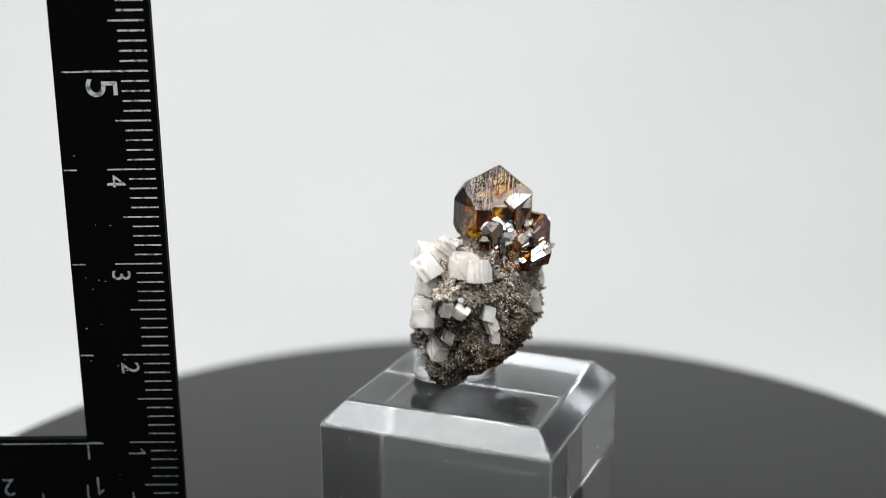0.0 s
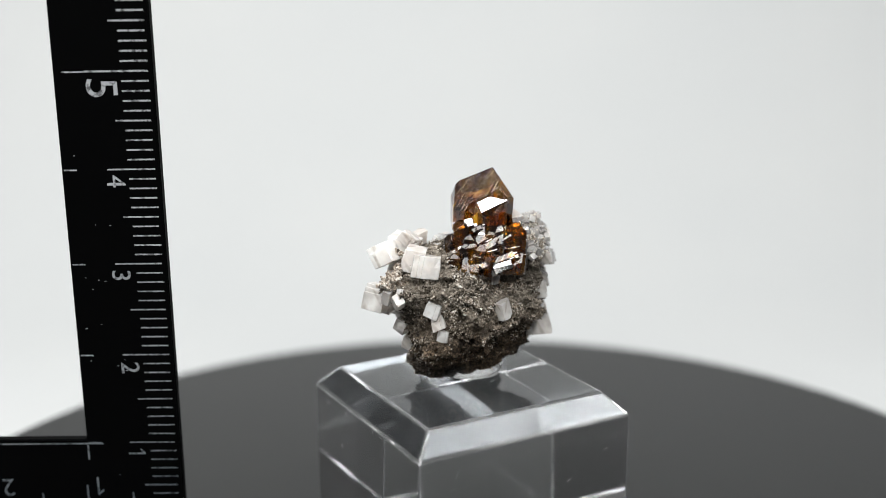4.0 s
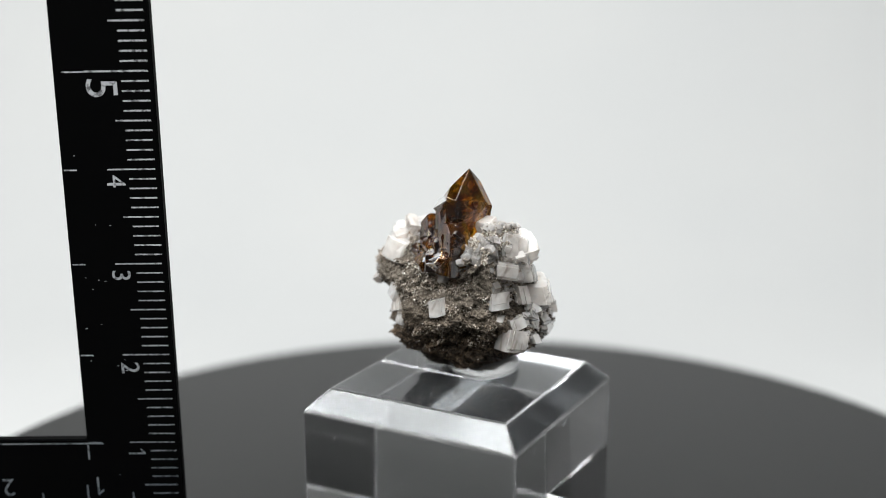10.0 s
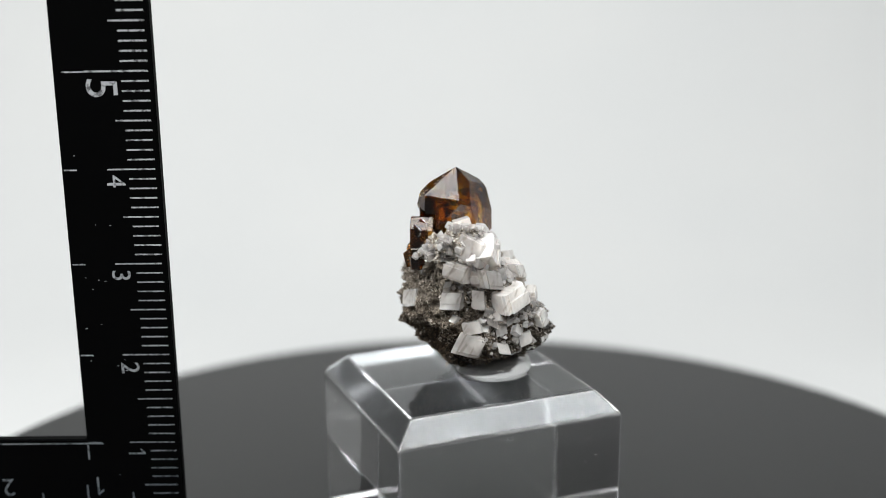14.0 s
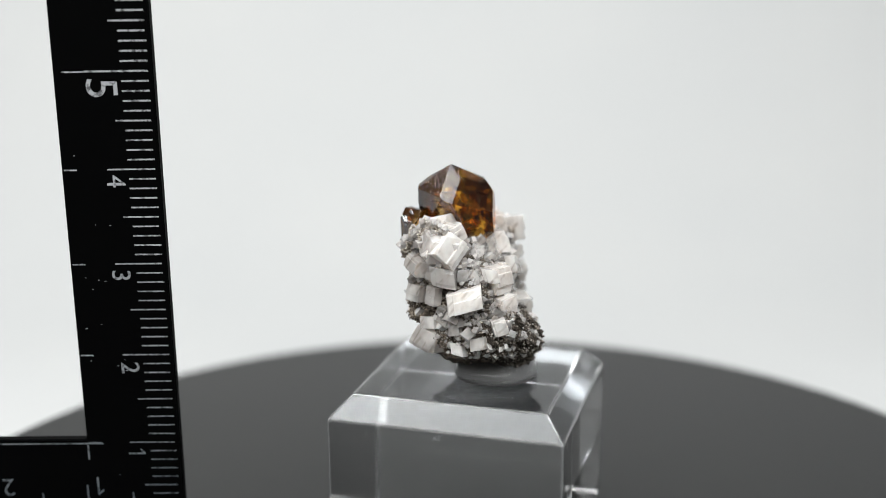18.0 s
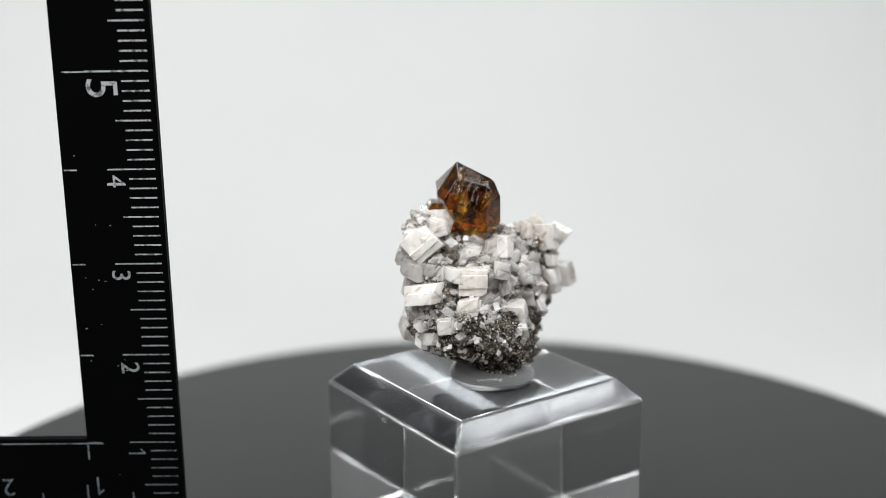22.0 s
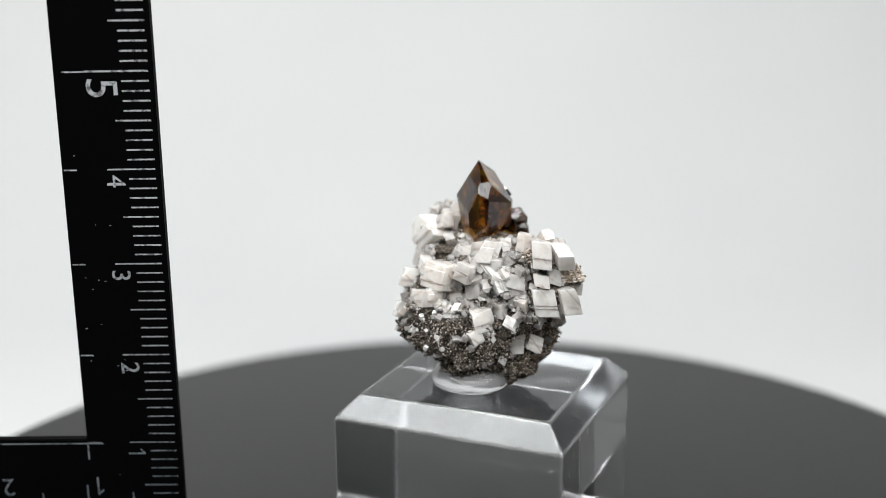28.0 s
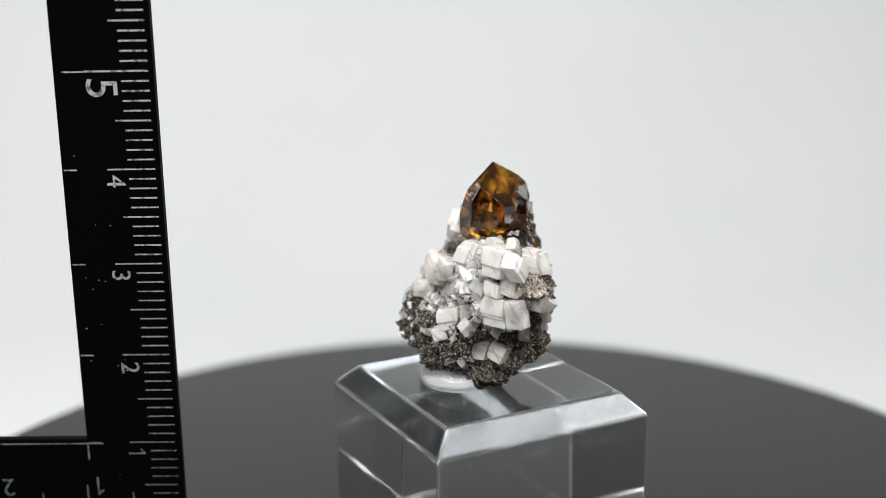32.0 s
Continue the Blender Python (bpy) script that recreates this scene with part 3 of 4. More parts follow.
def rhomb(bm, m, w, h, d, skew, rng, steps=2, cuts=3):
    """A calcite rhomb, one closed skin, whose broad face looks along -y of m, with parallel ledges grown on it; faces gently
    uneven, corners chipped."""
    small = min(w, h, d)
    tmp = bmesh.new()
    box(tmp, -1, 1, -1, 1, -1, 1)
    bmesh.ops.subdivide_edges(tmp, edges=tmp.edges, cuts=cuts, use_grid_fill=True)
    n = cuts + 1
    # uneven spacing of the lines along which ledges end
    lines = []
    for _ in range(3):
        marks = [-1.0] + sorted(rng.uniform(-0.92, 0.92) for _ in range(cuts)) + [1.0]
        lines.append([0.55 * a + 0.45 * (-1 + 2 * k / n) for k, a in enumerate(marks)])
    for v in tmp.verts:
        v.co = [lines[k][min(n, max(0, round((v.co[k] + 1) * n / 2)))] for k in range(3)]
    for axis, sign in ((1, -1), (1, -1), (0, rng.choice((-1, 1))), (2, 1))[:steps]:
        tmp.normal_update()
        top = max(v.co[axis] * sign for v in tmp.verts)
        face = [f for f in tmp.faces if all(v.co[axis] * sign > top - 1e-4 for v in f.verts)]
        other = [k for k in range(3) if k != axis]
        cut = rng.choice(other)
        edge = rng.choice((-1, 1))
        reach = max(f.calc_center_median()[cut] * edge for f in face)
        kept = [f for f in face if f.calc_center_median()[cut] * edge < reach - 1e-3]
        if len(kept) < 2 or len(kept) == len(face):
            continue
        got = bmesh.ops.extrude_face_region(tmp, geom=kept)["geom"]
        bmesh.ops.delete(tmp, geom=[f for f in kept if f.is_valid], context="FACES_ONLY")
        e = max(d * rng.uniform(0.03, 0.07), 0.007) / (0.5 * (w, d, h)[axis])
        for v in got:
            if isinstance(v, bmesh.types.BMVert):
                v.co[axis] += sign * e
    seed = Vector((rng.uniform(-50, 50), rng.uniform(-50, 50), rng.uniform(-50, 50)))
    chips = [(Vector((rng.choice((-1, 1)), rng.choice((-1, 1)), rng.choice((-1, 1)))), rng.uniform(0.08, 0.34)) for _ in range(3)]
    for v in tmp.verts:
        c = v.co.copy()
        for corner, r in chips:
            over = c.dot(corner) - (3 - r)
            if over > 0:
                c -= corner * (over / 3)
        c += noise.noise_vector(c * 1.6 + seed) * 0.008
        x, y, z = c.x * w / 2, c.y * d / 2, c.z * h / 2
        v.co = m @ Vector((x + z * skew + y * 0.16, y + x * 0.08, z + y * 0.14))
    bmesh.ops.recalc_face_normals(tmp, faces=tmp.faces)
    tmp.normal_update()
    rim = [e for e in tmp.edges if e.calc_face_angle(0) > 0.6]
    bmesh.ops.bevel(tmp, geom=rim, offset=small * 0.016, segments=1, affect="EDGES", clamp_overlap=True)
    me = bpy.data.meshes.new("tmp")
    tmp.to_mesh(me)
    tmp.free()
    bm.from_mesh(me)
    bpy.data.meshes.remove(me)


def facing(t):
    """The turn that makes -y look to where the lens stood at t seconds."""
    return Matrix.Rotation(radians(-SPIN * t), 4, "Z")


CRYSTALS = random.Random(11)
LARGE = []      # middles and half-widths of the crystals placed so far


def calcite(root, x, y, z, t, w, h, spin, d, skew, mat=None, label="", grown=True):
    """One calcite rhomb: its outer face centre, the second at which it faces the lens, width and height, lean in degrees, depth and slant."""
    m = (Matrix.Translation((x, y, z)) @ facing(t) @ Matrix.Rotation(radians(-13.0), 4, "X")
         @ Matrix.Rotation(radians(-spin), 4, "Y") @ Matrix.Translation((0, d * 0.5, 0)))
    LARGE.append((m.translation.copy(), max(w, h, d) * 0.62))
    bm = bmesh.new()
    rhomb(bm, m, w, h, d, skew, CRYSTALS, CRYSTALS.choice((1, 2, 2, 3)), 3)
    made = part("calcite_crystal", bm, mat or WHITE_CALCITE, root, label)
    # small rhombs intergrown in parallel along its rims
    for _ in range(0 if not grown else CRYSTALS.choice((2, 3, 4)) if min(w, h) > 0.15 else 1):
        s = CRYSTALS.uniform(0.16, 0.36) * min(w, h)
        side = CRYSTALS.choice((-1, 1)), CRYSTALS.uniform(-1, 1)
        if CRYSTALS.random() < 0.5:
            side = side[::-1]
        at = Matrix.Translation((side[0] * w * 0.47 + side[1] * h * 0.47 * skew, d * CRYSTALS.uniform(-0.12, 0.35), side[1] * h * 0.47))
        bm = bmesh.new()
        rhomb(bm, m @ at, s, s * CRYSTALS.uniform(0.7, 1.3), s, skew, CRYSTALS, 0, 2)
        part("calcite_crystal", bm, mat or WHITE_CALCITE, root)
    return made


def build_calcites(root):
    c = lambda *a, **k: calcite(root, *a, **k)
    # the white flank
    c(0.25, 0.54, 1.48, 22, 0.28, 0.31, -44, 0.36, 0.10, label="large milky-white calcite rhomb")
    c(0.17, 0.75, 1.04, 18.5, 0.34, 0.20, 13, 0.22, 0.12)
    c(-0.25, 0.4, 1.15, 23.5, 0.30, 0.26, -3, 0.24, 0.01, mat=PINK_CALCITE)
    c(-0.57, -0.71, 0.97, 29, 0.24, 0.27, -4, 0.25, -0.21, mat=CLEAR_CALCITE)
    c(-0.55, -0.68, 1.45, 29, 0.20, 0.27, -9, 0.32, -0.18)
    c(-0.46, -0.4, 1.12, 27, 0.23, 0.21, -13, 0.22, -0.17, mat=CLEAR_CALCITE)
    c(-0.54, -0.1, 0.77, 29.5, 0.22, 0.21, 13, 0.20, 0.05)
    c(-0.6, -0.03, 0.61, 31, 0.14, 0.13, 18, 0.10, -0.03)
    c(-0.42, -0.62, 0.49, 30, 0.16, 0.16, -23, 0.12, -0.08, mat=CLEAR_CALCITE)
    c(-0.45, -0.43, 0.49, 29, 0.15, 0.18, 0, 0.11, 0.09, mat=CLEAR_CALCITE)
    c(-0.32, -0.16, 1.42, 28, 0.20, 0.22, -6, 0.22, 0.25, mat=PINK_CALCITE)
    c(-0.37, -0.49, 1.52, 27, 0.14, 0.18, -9, 0.10, -0.10, mat=PINK_CALCITE)
    c(-0.04, 0.07, 1.38, 24, 0.19, 0.20, 7, 0.22, 0.15)
    c(-0.2, -0.05, 1.4, 25.5, 0.17, 0.20, 11, 0.20, 0.32, mat=CLEAR_CALCITE)
    c(-0.29, 0.57, 0.93, 22, 0.20, 0.17, 8, 0.20, 0.17, mat=PINK_CALCITE)
    c(-0.16, 0.8, 0.78, 20, 0.15, 0.16, 10, 0.11, -0.06, mat=CLEAR_CALCITE)
    c(0.37, 0.62, 1.24, 18, 0.24, 0.18, -11, 0.20, -0.31, mat=CLEAR_CALCITE)
    c(0.28, 0.64, 0.72, 15, 0.11, 0.13, 11, 0.08, 0.03, mat=CLEAR_CALCITE)
    c(-0.1, 0.55, 1.22, 20, 0.17, 0.13, -11, 0.10, -0.45, mat=CLEAR_CALCITE)
    c(-0.42, 0.12, 1.22, 25, 0.15, 0.17, -17, 0.11, -0.17, mat=CLEAR_CALCITE)
    c(-0.38, 0.02, 1.02, 26, 0.14, 0.14, 14, 0.10, 0.08, mat=CLEAR_CALCITE)
    c(-0.24, 0.2, 0.96, 24, 0.16, 0.14, 21, 0.11, 0.05)
    c(-0.57, -0.66, 1.18, 28.5, 0.16, 0.12, -12, 0.09, -0.31, mat=PINK_CALCITE)
    c(-0.33, -1.02, 1.05, 29, 0.13, 0.14, -13, 0.09, -0.10, mat=CLEAR_CALCITE)
    c(-0.2, -0.86, 1.42, 31, 0.14, 0.21, -11, 0.20, -0.33, mat=PINK_CALCITE)
    c(-0.48, -0.8, 1.2, 30.5, 0.15, 0.15, -21, 0.11, -0.30, mat=CLEAR_CALCITE)
    # the flank with tall ledged rhombs
    c(0.55, 0.5, 0.58, 14, 0.26, 0.22, -15, 0.24, 0.21, mat=CLEAR_CALCITE)
    c(0.53, 0.49, 0.75, 13.5, 0.18, 0.12, 9, 0.09, -0.07, mat=CLEAR_CALCITE)
    c(0.65, 0.33, 1.02, 12.5, 0.20, 0.17, 2, 0.20, 0.19, mat=CLEAR_CALCITE)
    c(0.66, 0.41, 1.32, 11.5, 0.21, 0.16, -12, 0.22, -0.14, mat=CLEAR_CALCITE)
    c(0.53, 0.47, 1.53, 10.5, 0.27, 0.22, -20, 0.26, -0.30, mat=CLEAR_CALCITE)
    c(0.45, 0.52, 1.25, 14, 0.18, 0.15, 3, 0.20, -0.15, mat=CLEAR_CALCITE)
    c(0.5, 0.55, 1.04, 14, 0.12, 0.18, -5, 0.09, -0.18, mat=CLEAR_CALCITE)
    c(0.25, 0.66, 0.51, 15, 0.12, 0.10, -10, 0.08, -0.51)
    c(0.06, 0.77, 0.6, 16, 0.14, 0.12, 14, 0.09, 0.11, mat=CLEAR_CALCITE)
    # the cluster on the crest
    c(0.38, 0.24, 1.7, 15.5, 0.17, 0.16, 15, 0.20, -0.02)
    c(0.28, 0.34, 1.64, 18, 0.15, 0.16, -13, 0.18, -0.02, mat=CLEAR_CALCITE)
    c(0.46, 0.2, 1.66, 13, 0.12, 0.12, 22, 0.09, 0.11)
    c(0.2, 0.36, 1.62, 21, 0.16, 0.15, 21, 0.11, 0.07, mat=CLEAR_CALCITE)
    # the flank below the amber crystals
    c(0.07, -0.8, 1.37, 5.5, 0.28, 0.22, -9, 0.40, 0.10, label="large milky-white calcite rhomb")
    c(-0.46, -0.93, 1.42, 1, 0.21, 0.22, 30, 0.15, -0.13, grown=False)
    c(-0.27, -0.74, 1.56, 2, 0.16, 0.12, -37, 0.09, 0.02, mat=PINK_CALCITE)
    c(-0.49, -0.98, 0.98, 1, 0.23, 0.26, -6, 0.15, 0.01, mat=CLEAR_CALCITE, grown=False)
    c(0.14, -0.84, 0.93, 3, 0.14, 0.15, -23, 0.11, -0.10)
    c(0.17, -0.8, 0.8, 3.5, 0.12, 0.13, 22, 0.09, 0.14, mat=PINK_CALCITE)
    c(0.2, -0.76, 0.66, 3.5, 0.10, 0.11, -16, 0.08, -0.12, mat=CLEAR_CALCITE)
    c(0.63, -0.3, 0.92, 9, 0.16, 0.17, 17, 0.16, 0.20, mat=CLEAR_CALCITE)
    c(0.48, -0.28, 1.18, 6, 0.09, 0.09, 0, 0.07, 0.12, mat=CLEAR_CALCITE)


def build_small_calcites(root):
    """Small rhombs crowding the white flank."""
    rng = random.Random(5)
    made = 0
    while made < 230:
        a, z = radians(rng.uniform(35, 262)), rng.uniform(0.3, 1.5)
        deg = math.degrees(a)
        dense = 1.0 if 70 < deg < 225 and z > 0.74 else 0.7 if 55 < deg < 112 and z > 0.36 else 0.16
        if rng.random() > dense:
            continue
        p, out = rock_surface(a, z)
        if any((p - at).length < reach for at, reach in LARGE):
            continue
        s = (0.04 + 0.09 * rng.random() ** 2.2) * (0.7 if z < 0.65 else 1.0)
        m = (Matrix.Translation(p + out * rng.uniform(-0.25, 0.2) * s) @ Matrix.Rotation(a + math.pi / 2 + rng.uniform(-0.8, 0.8), 4, "Z")
             @ Matrix.Rotation(rng.uniform(-0.8, 0.5), 4, "X") @ Matrix.Rotation(rng.uniform(-0.8, 0.8), 4, "Y"))
        bm = bmesh.new()
        rhomb(bm, m, s, s * rng.uniform(0.75, 1.3), s * rng.uniform(0.7, 1.2), rng.uniform(0.1, 0.3) * rng.choice((-1, 1)), rng, rng.choice((0, 0, 1)), 2)
        part("calcite_crystal", bm, GLASSY_CALCITE if z < 0.8 else rng.choice((CLEAR_CALCITE, CLEAR_CALCITE, PINK_CALCITE, GLASSY_CALCITE, GLASSY_CALCITE)), root)
        made += 1


def slivers(count, rng, chooser, verts, faces, size0, size1, thick, slims=(0.3, 0.9)):
    for _ in range(count):
        p, out = chooser(rng)
        s = rng.uniform(size0, size1)
        lean = Vector((0, 0, 1)).rotation_difference((out + Vector((rng.gauss(0, 0.5), rng.gauss(0, 0.5), rng.gauss(0.7, 0.6)))).normalized()).to_matrix()
        spin = Matrix.Rotation(rng.uniform(0, 6.3), 3, "Z")
        base = len(verts)
        n = rng.choice((4, 5, 6))
        slim = rng.uniform(*slims)
        ring = [Vector((math.cos(6.283 * k / n) * s * rng.uniform(0.6, 1.0), math.sin(6.283 * k / n) * s * rng.uniform(0.7, 1.0) * slim, 0)) for k in range(n)]
        for lift in (-thick / 2, thick / 2):
            for q in ring:
                v = p + lean @ (spin @ (q + Vector((0, 0, lift))))
                verts.append((v.x * CM, v.y * CM, v.z * CM))
        faces.append(tuple(base + k for k in range(n))[::-1])
        faces.append(tuple(base + n + k for k in range(n)))
        for k in range(n):
            faces.append((base + k, base + (k + 1) % n, base + n + (k + 1) % n, base + n + k))


def build_stuff(root):
    rng = random.Random(9)

    def dark_side(r):
        while True:
            a, z = r.uniform(0, 2 * math.pi), 0.25 + 1.27 * r.random() ** 0.62
            bare = math.degrees(a) % 360
            if 70 < bare < 240 and r.random() < 0.7:
                continue
            p, out = rock_surface(a, z)
            if noise.noise(p * 6.5 + Vector((9, 2, 4))) * 1.7 + (z - 0.82) * 0.8 < r.uniform(-0.25, 0.25):
                continue
            return p + out * 0.004, out

    verts, faces = [], []
    slivers(13000, rng, dark_side, verts, faces, 0.006, 0.022, 0.006, (0.2, 0.6))
    me = bpy.data.meshes.new("mica_crust")
    me.from_pydata(verts, [], faces)
    me.materials.append(FLAKE)
    ob = new("mica_crust", me)
    ob.parent = root
    tagged(ob, "silvery mica flakes crusting the rock", kind="stuff")

    humps = (CREST[0], CREST[2])

    def crest(r):
        d = Vector((r.gauss(0, 1), r.gauss(0, 1), abs(r.gauss(0, 1)))).normalized()
        cx, cy, cz, rx, ry, rz = r.choice(humps)
        p = Vector((cx + d.x * rx, cy + d.y * ry, cz + d.z * rz))
        return p + d * (rough(p) * 1.3 + 0.004), d

    verts, faces = [], []
    def upper(r):
        while True:
            p, out = dark_side(r)
            if p.z > 0.85 and abs(math.atan2(p.y, p.x)) < 1.3:
                return p, out

    slivers(2400, rng, upper, verts, faces, 0.006, 0.026, 0.003, (0.15, 0.5))
    slivers(700, rng, crest, verts, faces, 0.012, 0.036, 0.004, (0.15, 0.45))
    slivers(8000, rng, crest, verts, faces, 0.005, 0.015, 0.008, (0.4, 0.9))
    me = bpy.data.meshes.new("pale_crust")
    me.from_pydata(verts, [], faces)
    me.materials.append(CRUST)
    ob = new("pale_crust", me)
    ob.parent = root
    tagged(ob, "pale sugary flakes on the crest of the rock", kind="stuff")

    humps = (CREST[1], CREST[3])
    verts, faces = [], []
    slivers(7000, rng, crest, verts, faces, 0.006, 0.016, 0.014, (0.6, 1.0))
    me = bpy.data.meshes.new("tan_sugar")
    me.from_pydata(verts, [], faces)
    me.materials.append(TAN)
    ob = new("tan_sugar", me)
    ob.parent = root
    tagged(ob, "tan sugary grains on the crest of the rock", kind="stuff")

    # salt-and-pepper grit low on the white flank
    verts, faces = [], []

    def low_flank(r):
        while True:
            deg, z = r.uniform(40, 275), r.uniform(0.12, 1.05)
            if z > 0.55 and r.random() < 0.55:
                continue
            p, out = rock_surface(radians(deg), z)
            if noise.noise(p * 7.0 + Vector((3, 8, 1))) < r.uniform(-0.5, 0.35):
                continue
            return p + out * 0.003, out

    slivers(9500, rng, low_flank, verts, faces, 0.005, 0.014, 0.011, (0.6, 1.0))
    me = bpy.data.meshes.new("grit")
    me.from_pydata(verts, [], faces)
    me.materials.append(GRIT)
    ob = new("grit", me)
    ob.parent = root
    tagged(ob, "grey salt-and-pepper grit on the rock", kind="stuff")

    # sugary calcite grains between the rhombs of the white flank
    verts, faces = [], []

    def grain_at(p, out, s):
        turn = Euler((rng.uniform(0, 6.3), rng.uniform(0, 6.3), rng.uniform(0, 6.3))).to_matrix()
        base = len(verts)
        for q in range(8):
            v = Vector((q & 1, q >> 1 & 1, q >> 2 & 1)) - Vector((0.5, 0.5, 0.5))
            v.x += v.y * 0.25
            w = p + out * s * 0.3 + turn @ (v * s)
            verts.append((w.x * CM, w.y * CM, w.z * CM))
        for f in ((0, 2, 3, 1), (4, 5, 7, 6), (0, 1, 5, 4), (2, 6, 7, 3), (0, 4, 6, 2), (1, 3, 7, 5)):
            faces.append(tuple(base + k for k in f))

    for _ in range(4600):
        deg = rng.uniform(45, 245)
        z = rng.uniform(0.6, 1.55) if rng.random() < 0.88 else rng.uniform(0.35, 0.6)
        if (not 75 < deg < 225 or z < 0.78) and rng.random() < 0.72:
            continue
        p, out = rock_surface(radians(deg), min(z, 1.49))
        if noise.noise(p * 5.0) + (z - 0.8) * 0.6 < rng.uniform(-0.3, 0.2):
            continue
        grain_at(p, out, 0.010 + 0.04 * rng.random() ** 2.2)
    humps = (CREST[0], CREST[2])
    for _ in range(1100):
        p, out = crest(rng)
        if noise.noise(p * 6.0) > -0.15:
            grain_at(p, out, 0.014 + 0.055 * rng.random() ** 2.4)
    me = bpy.data.meshes.new("calcite_sugar")
    me.from_pydata(verts, [], faces)
    me.materials.append(CLEAR_CALCITE)
    ob = new("calcite_sugar", me)
    ob.parent = root
    tagged(ob, "sugary white calcite grains between the rhombs", kind="stuff")


def gem(root, planes, low, high, mat=None, label="", m=None, bevel=0.004):
    """A crystal cut out of a block by flat faces: each plane is direction of its normal, height angle of the normal, a distance
    from the axis and the height at which that distance is met."""
    bm = bmesh.new()
    box(bm, -2, 2, -2, 2, low, high)
    for az, el, dist, z in planes:
        a, e = radians(az), radians(el)
        n = Vector((math.cos(a) * math.cos(e), math.sin(a) * math.cos(e), math.sin(e)))
        co = Vector((math.cos(a) * dist, math.sin(a) * dist, z))
        bmesh.ops.bisect_plane(bm, geom=bm.verts[:] + bm.edges[:] + bm.faces[:], plane_co=co, plane_no=n, clear_outer=True)
        rim = [e for e in bm.edges if e.is_boundary]
        if rim:
            bmesh.ops.contextual_create(bm, geom=rim)
    bmesh.ops.remove_doubles(bm, verts=bm.verts, dist=0.003)
    corners = [v.co.copy() for v in bm.verts]
    bm.clear()
    bmesh.ops.convex_hull(bm, input=[bm.verts.new(co) for co in corners])
    bmesh.ops.dissolve_limit(bm, angle_limit=radians(1.5), verts=bm.verts, edges=bm.edges)
    bmesh.ops.recalc_face_normals(bm, faces=bm.faces)
    if bevel:
        bmesh.ops.bevel(bm, geom=list(bm.edges), offset=bevel, segments=1, affect="EDGES")
    if m is not None:
        bmesh.ops.transform(bm, matrix=m, verts=bm.verts)
    bmesh.ops.recalc_face_normals(bm, faces=bm.faces)
    return part("amber_crystal", bm, mat or AMBER, root, label)


def about(az, x, y, d):
    """Distance from the axis of a face that lies d beyond the point x, y in direction az."""
    return x * math.cos(radians(az)) + y * math.sin(radians(az)) + d


def small_gem(root, rng, x, y, z, w, tall, az, slope, mat=None, spread=0.0):
    """A squat prism with upright sides and a roof of two or three facets, the broadest sloping towards az."""
    planes = []
    for k in range(4):
        planes.append((90 * k + az, rng.uniform(-9, 3), w * (1.0 if k % 2 else rng.uniform(0.7, 0.95)), 0.0))
    planes.append((az + 45 + rng.uniform(-8, 8), -4, w * 1.18, 0.0))
    planes.append((az - 45 + rng.uniform(-8, 8), -4, w * 1.16, 0.0))
    planes.append((az, 90 - slope, 0.45 * w, tall * 0.88))
    planes.append((az + 180, 48, 0.35 * w, tall * 0.9))
    planes.append((az + 75, 42, 0.5 * w, tall * 0.85))
    planes.append((az - 80, 44, 0.55 * w, tall * 0.85))
    lean = Matrix.Rotation(rng.uniform(-spread, spread), 4, "X") @ Matrix.Rotation(rng.uniform(-spread, spread), 4, "Y")
    return gem(root, planes, -0.13, tall, mat, "", Matrix.Translation((x, y, z)) @ lean, 0.003)


STEP_U = Vector((0.76, 0.57, 0.31)).normalized()          # the run of the growth steps
STEP_N = Vector((0.10, -0.80, 0.60))
STEP_N = (STEP_N - STEP_U * STEP_N.dot(STEP_U)).normalized()   # their bright treads
STEP_W = STEP_U.cross(STEP_N)
STEPS = random.Random(6)
STEP_FRAME = Matrix((STEP_U, STEP_W, STEP_N)).transposed().to_4x4()


def growth_step(root, x, y, z, run, tread, deep, mat, sink=0.0):
    """A ledge grown in parallel with the others: the middle of its tread, its length, the tread's width and its depth."""
    bm = bmesh.new()
    box(bm, -run / 2, run / 2, -tread / 2, tread / 2, -deep, 0)
    bmesh.ops.bevel(bm, geom=list(bm.edges), offset=0.0025, segments=1, affect="EDGES")
    at = Vector((x, y, z)) - STEP_N * sink
    lean = Matrix.Rotation(radians(STEPS.gauss(0, 4)), 4, "X") @ Matrix.Rotation(radians(STEPS.gauss(0, 3)), 4, "Y") @ Matrix.Rotation(radians(STEPS.gauss(0, 8)), 4, "Z")
    bmesh.ops.transform(bm, matrix=Matrix.Translation(at) @ STEP_FRAME @ lean, verts=bm.verts)
    return part("amber_crystal", bm, mat, root)


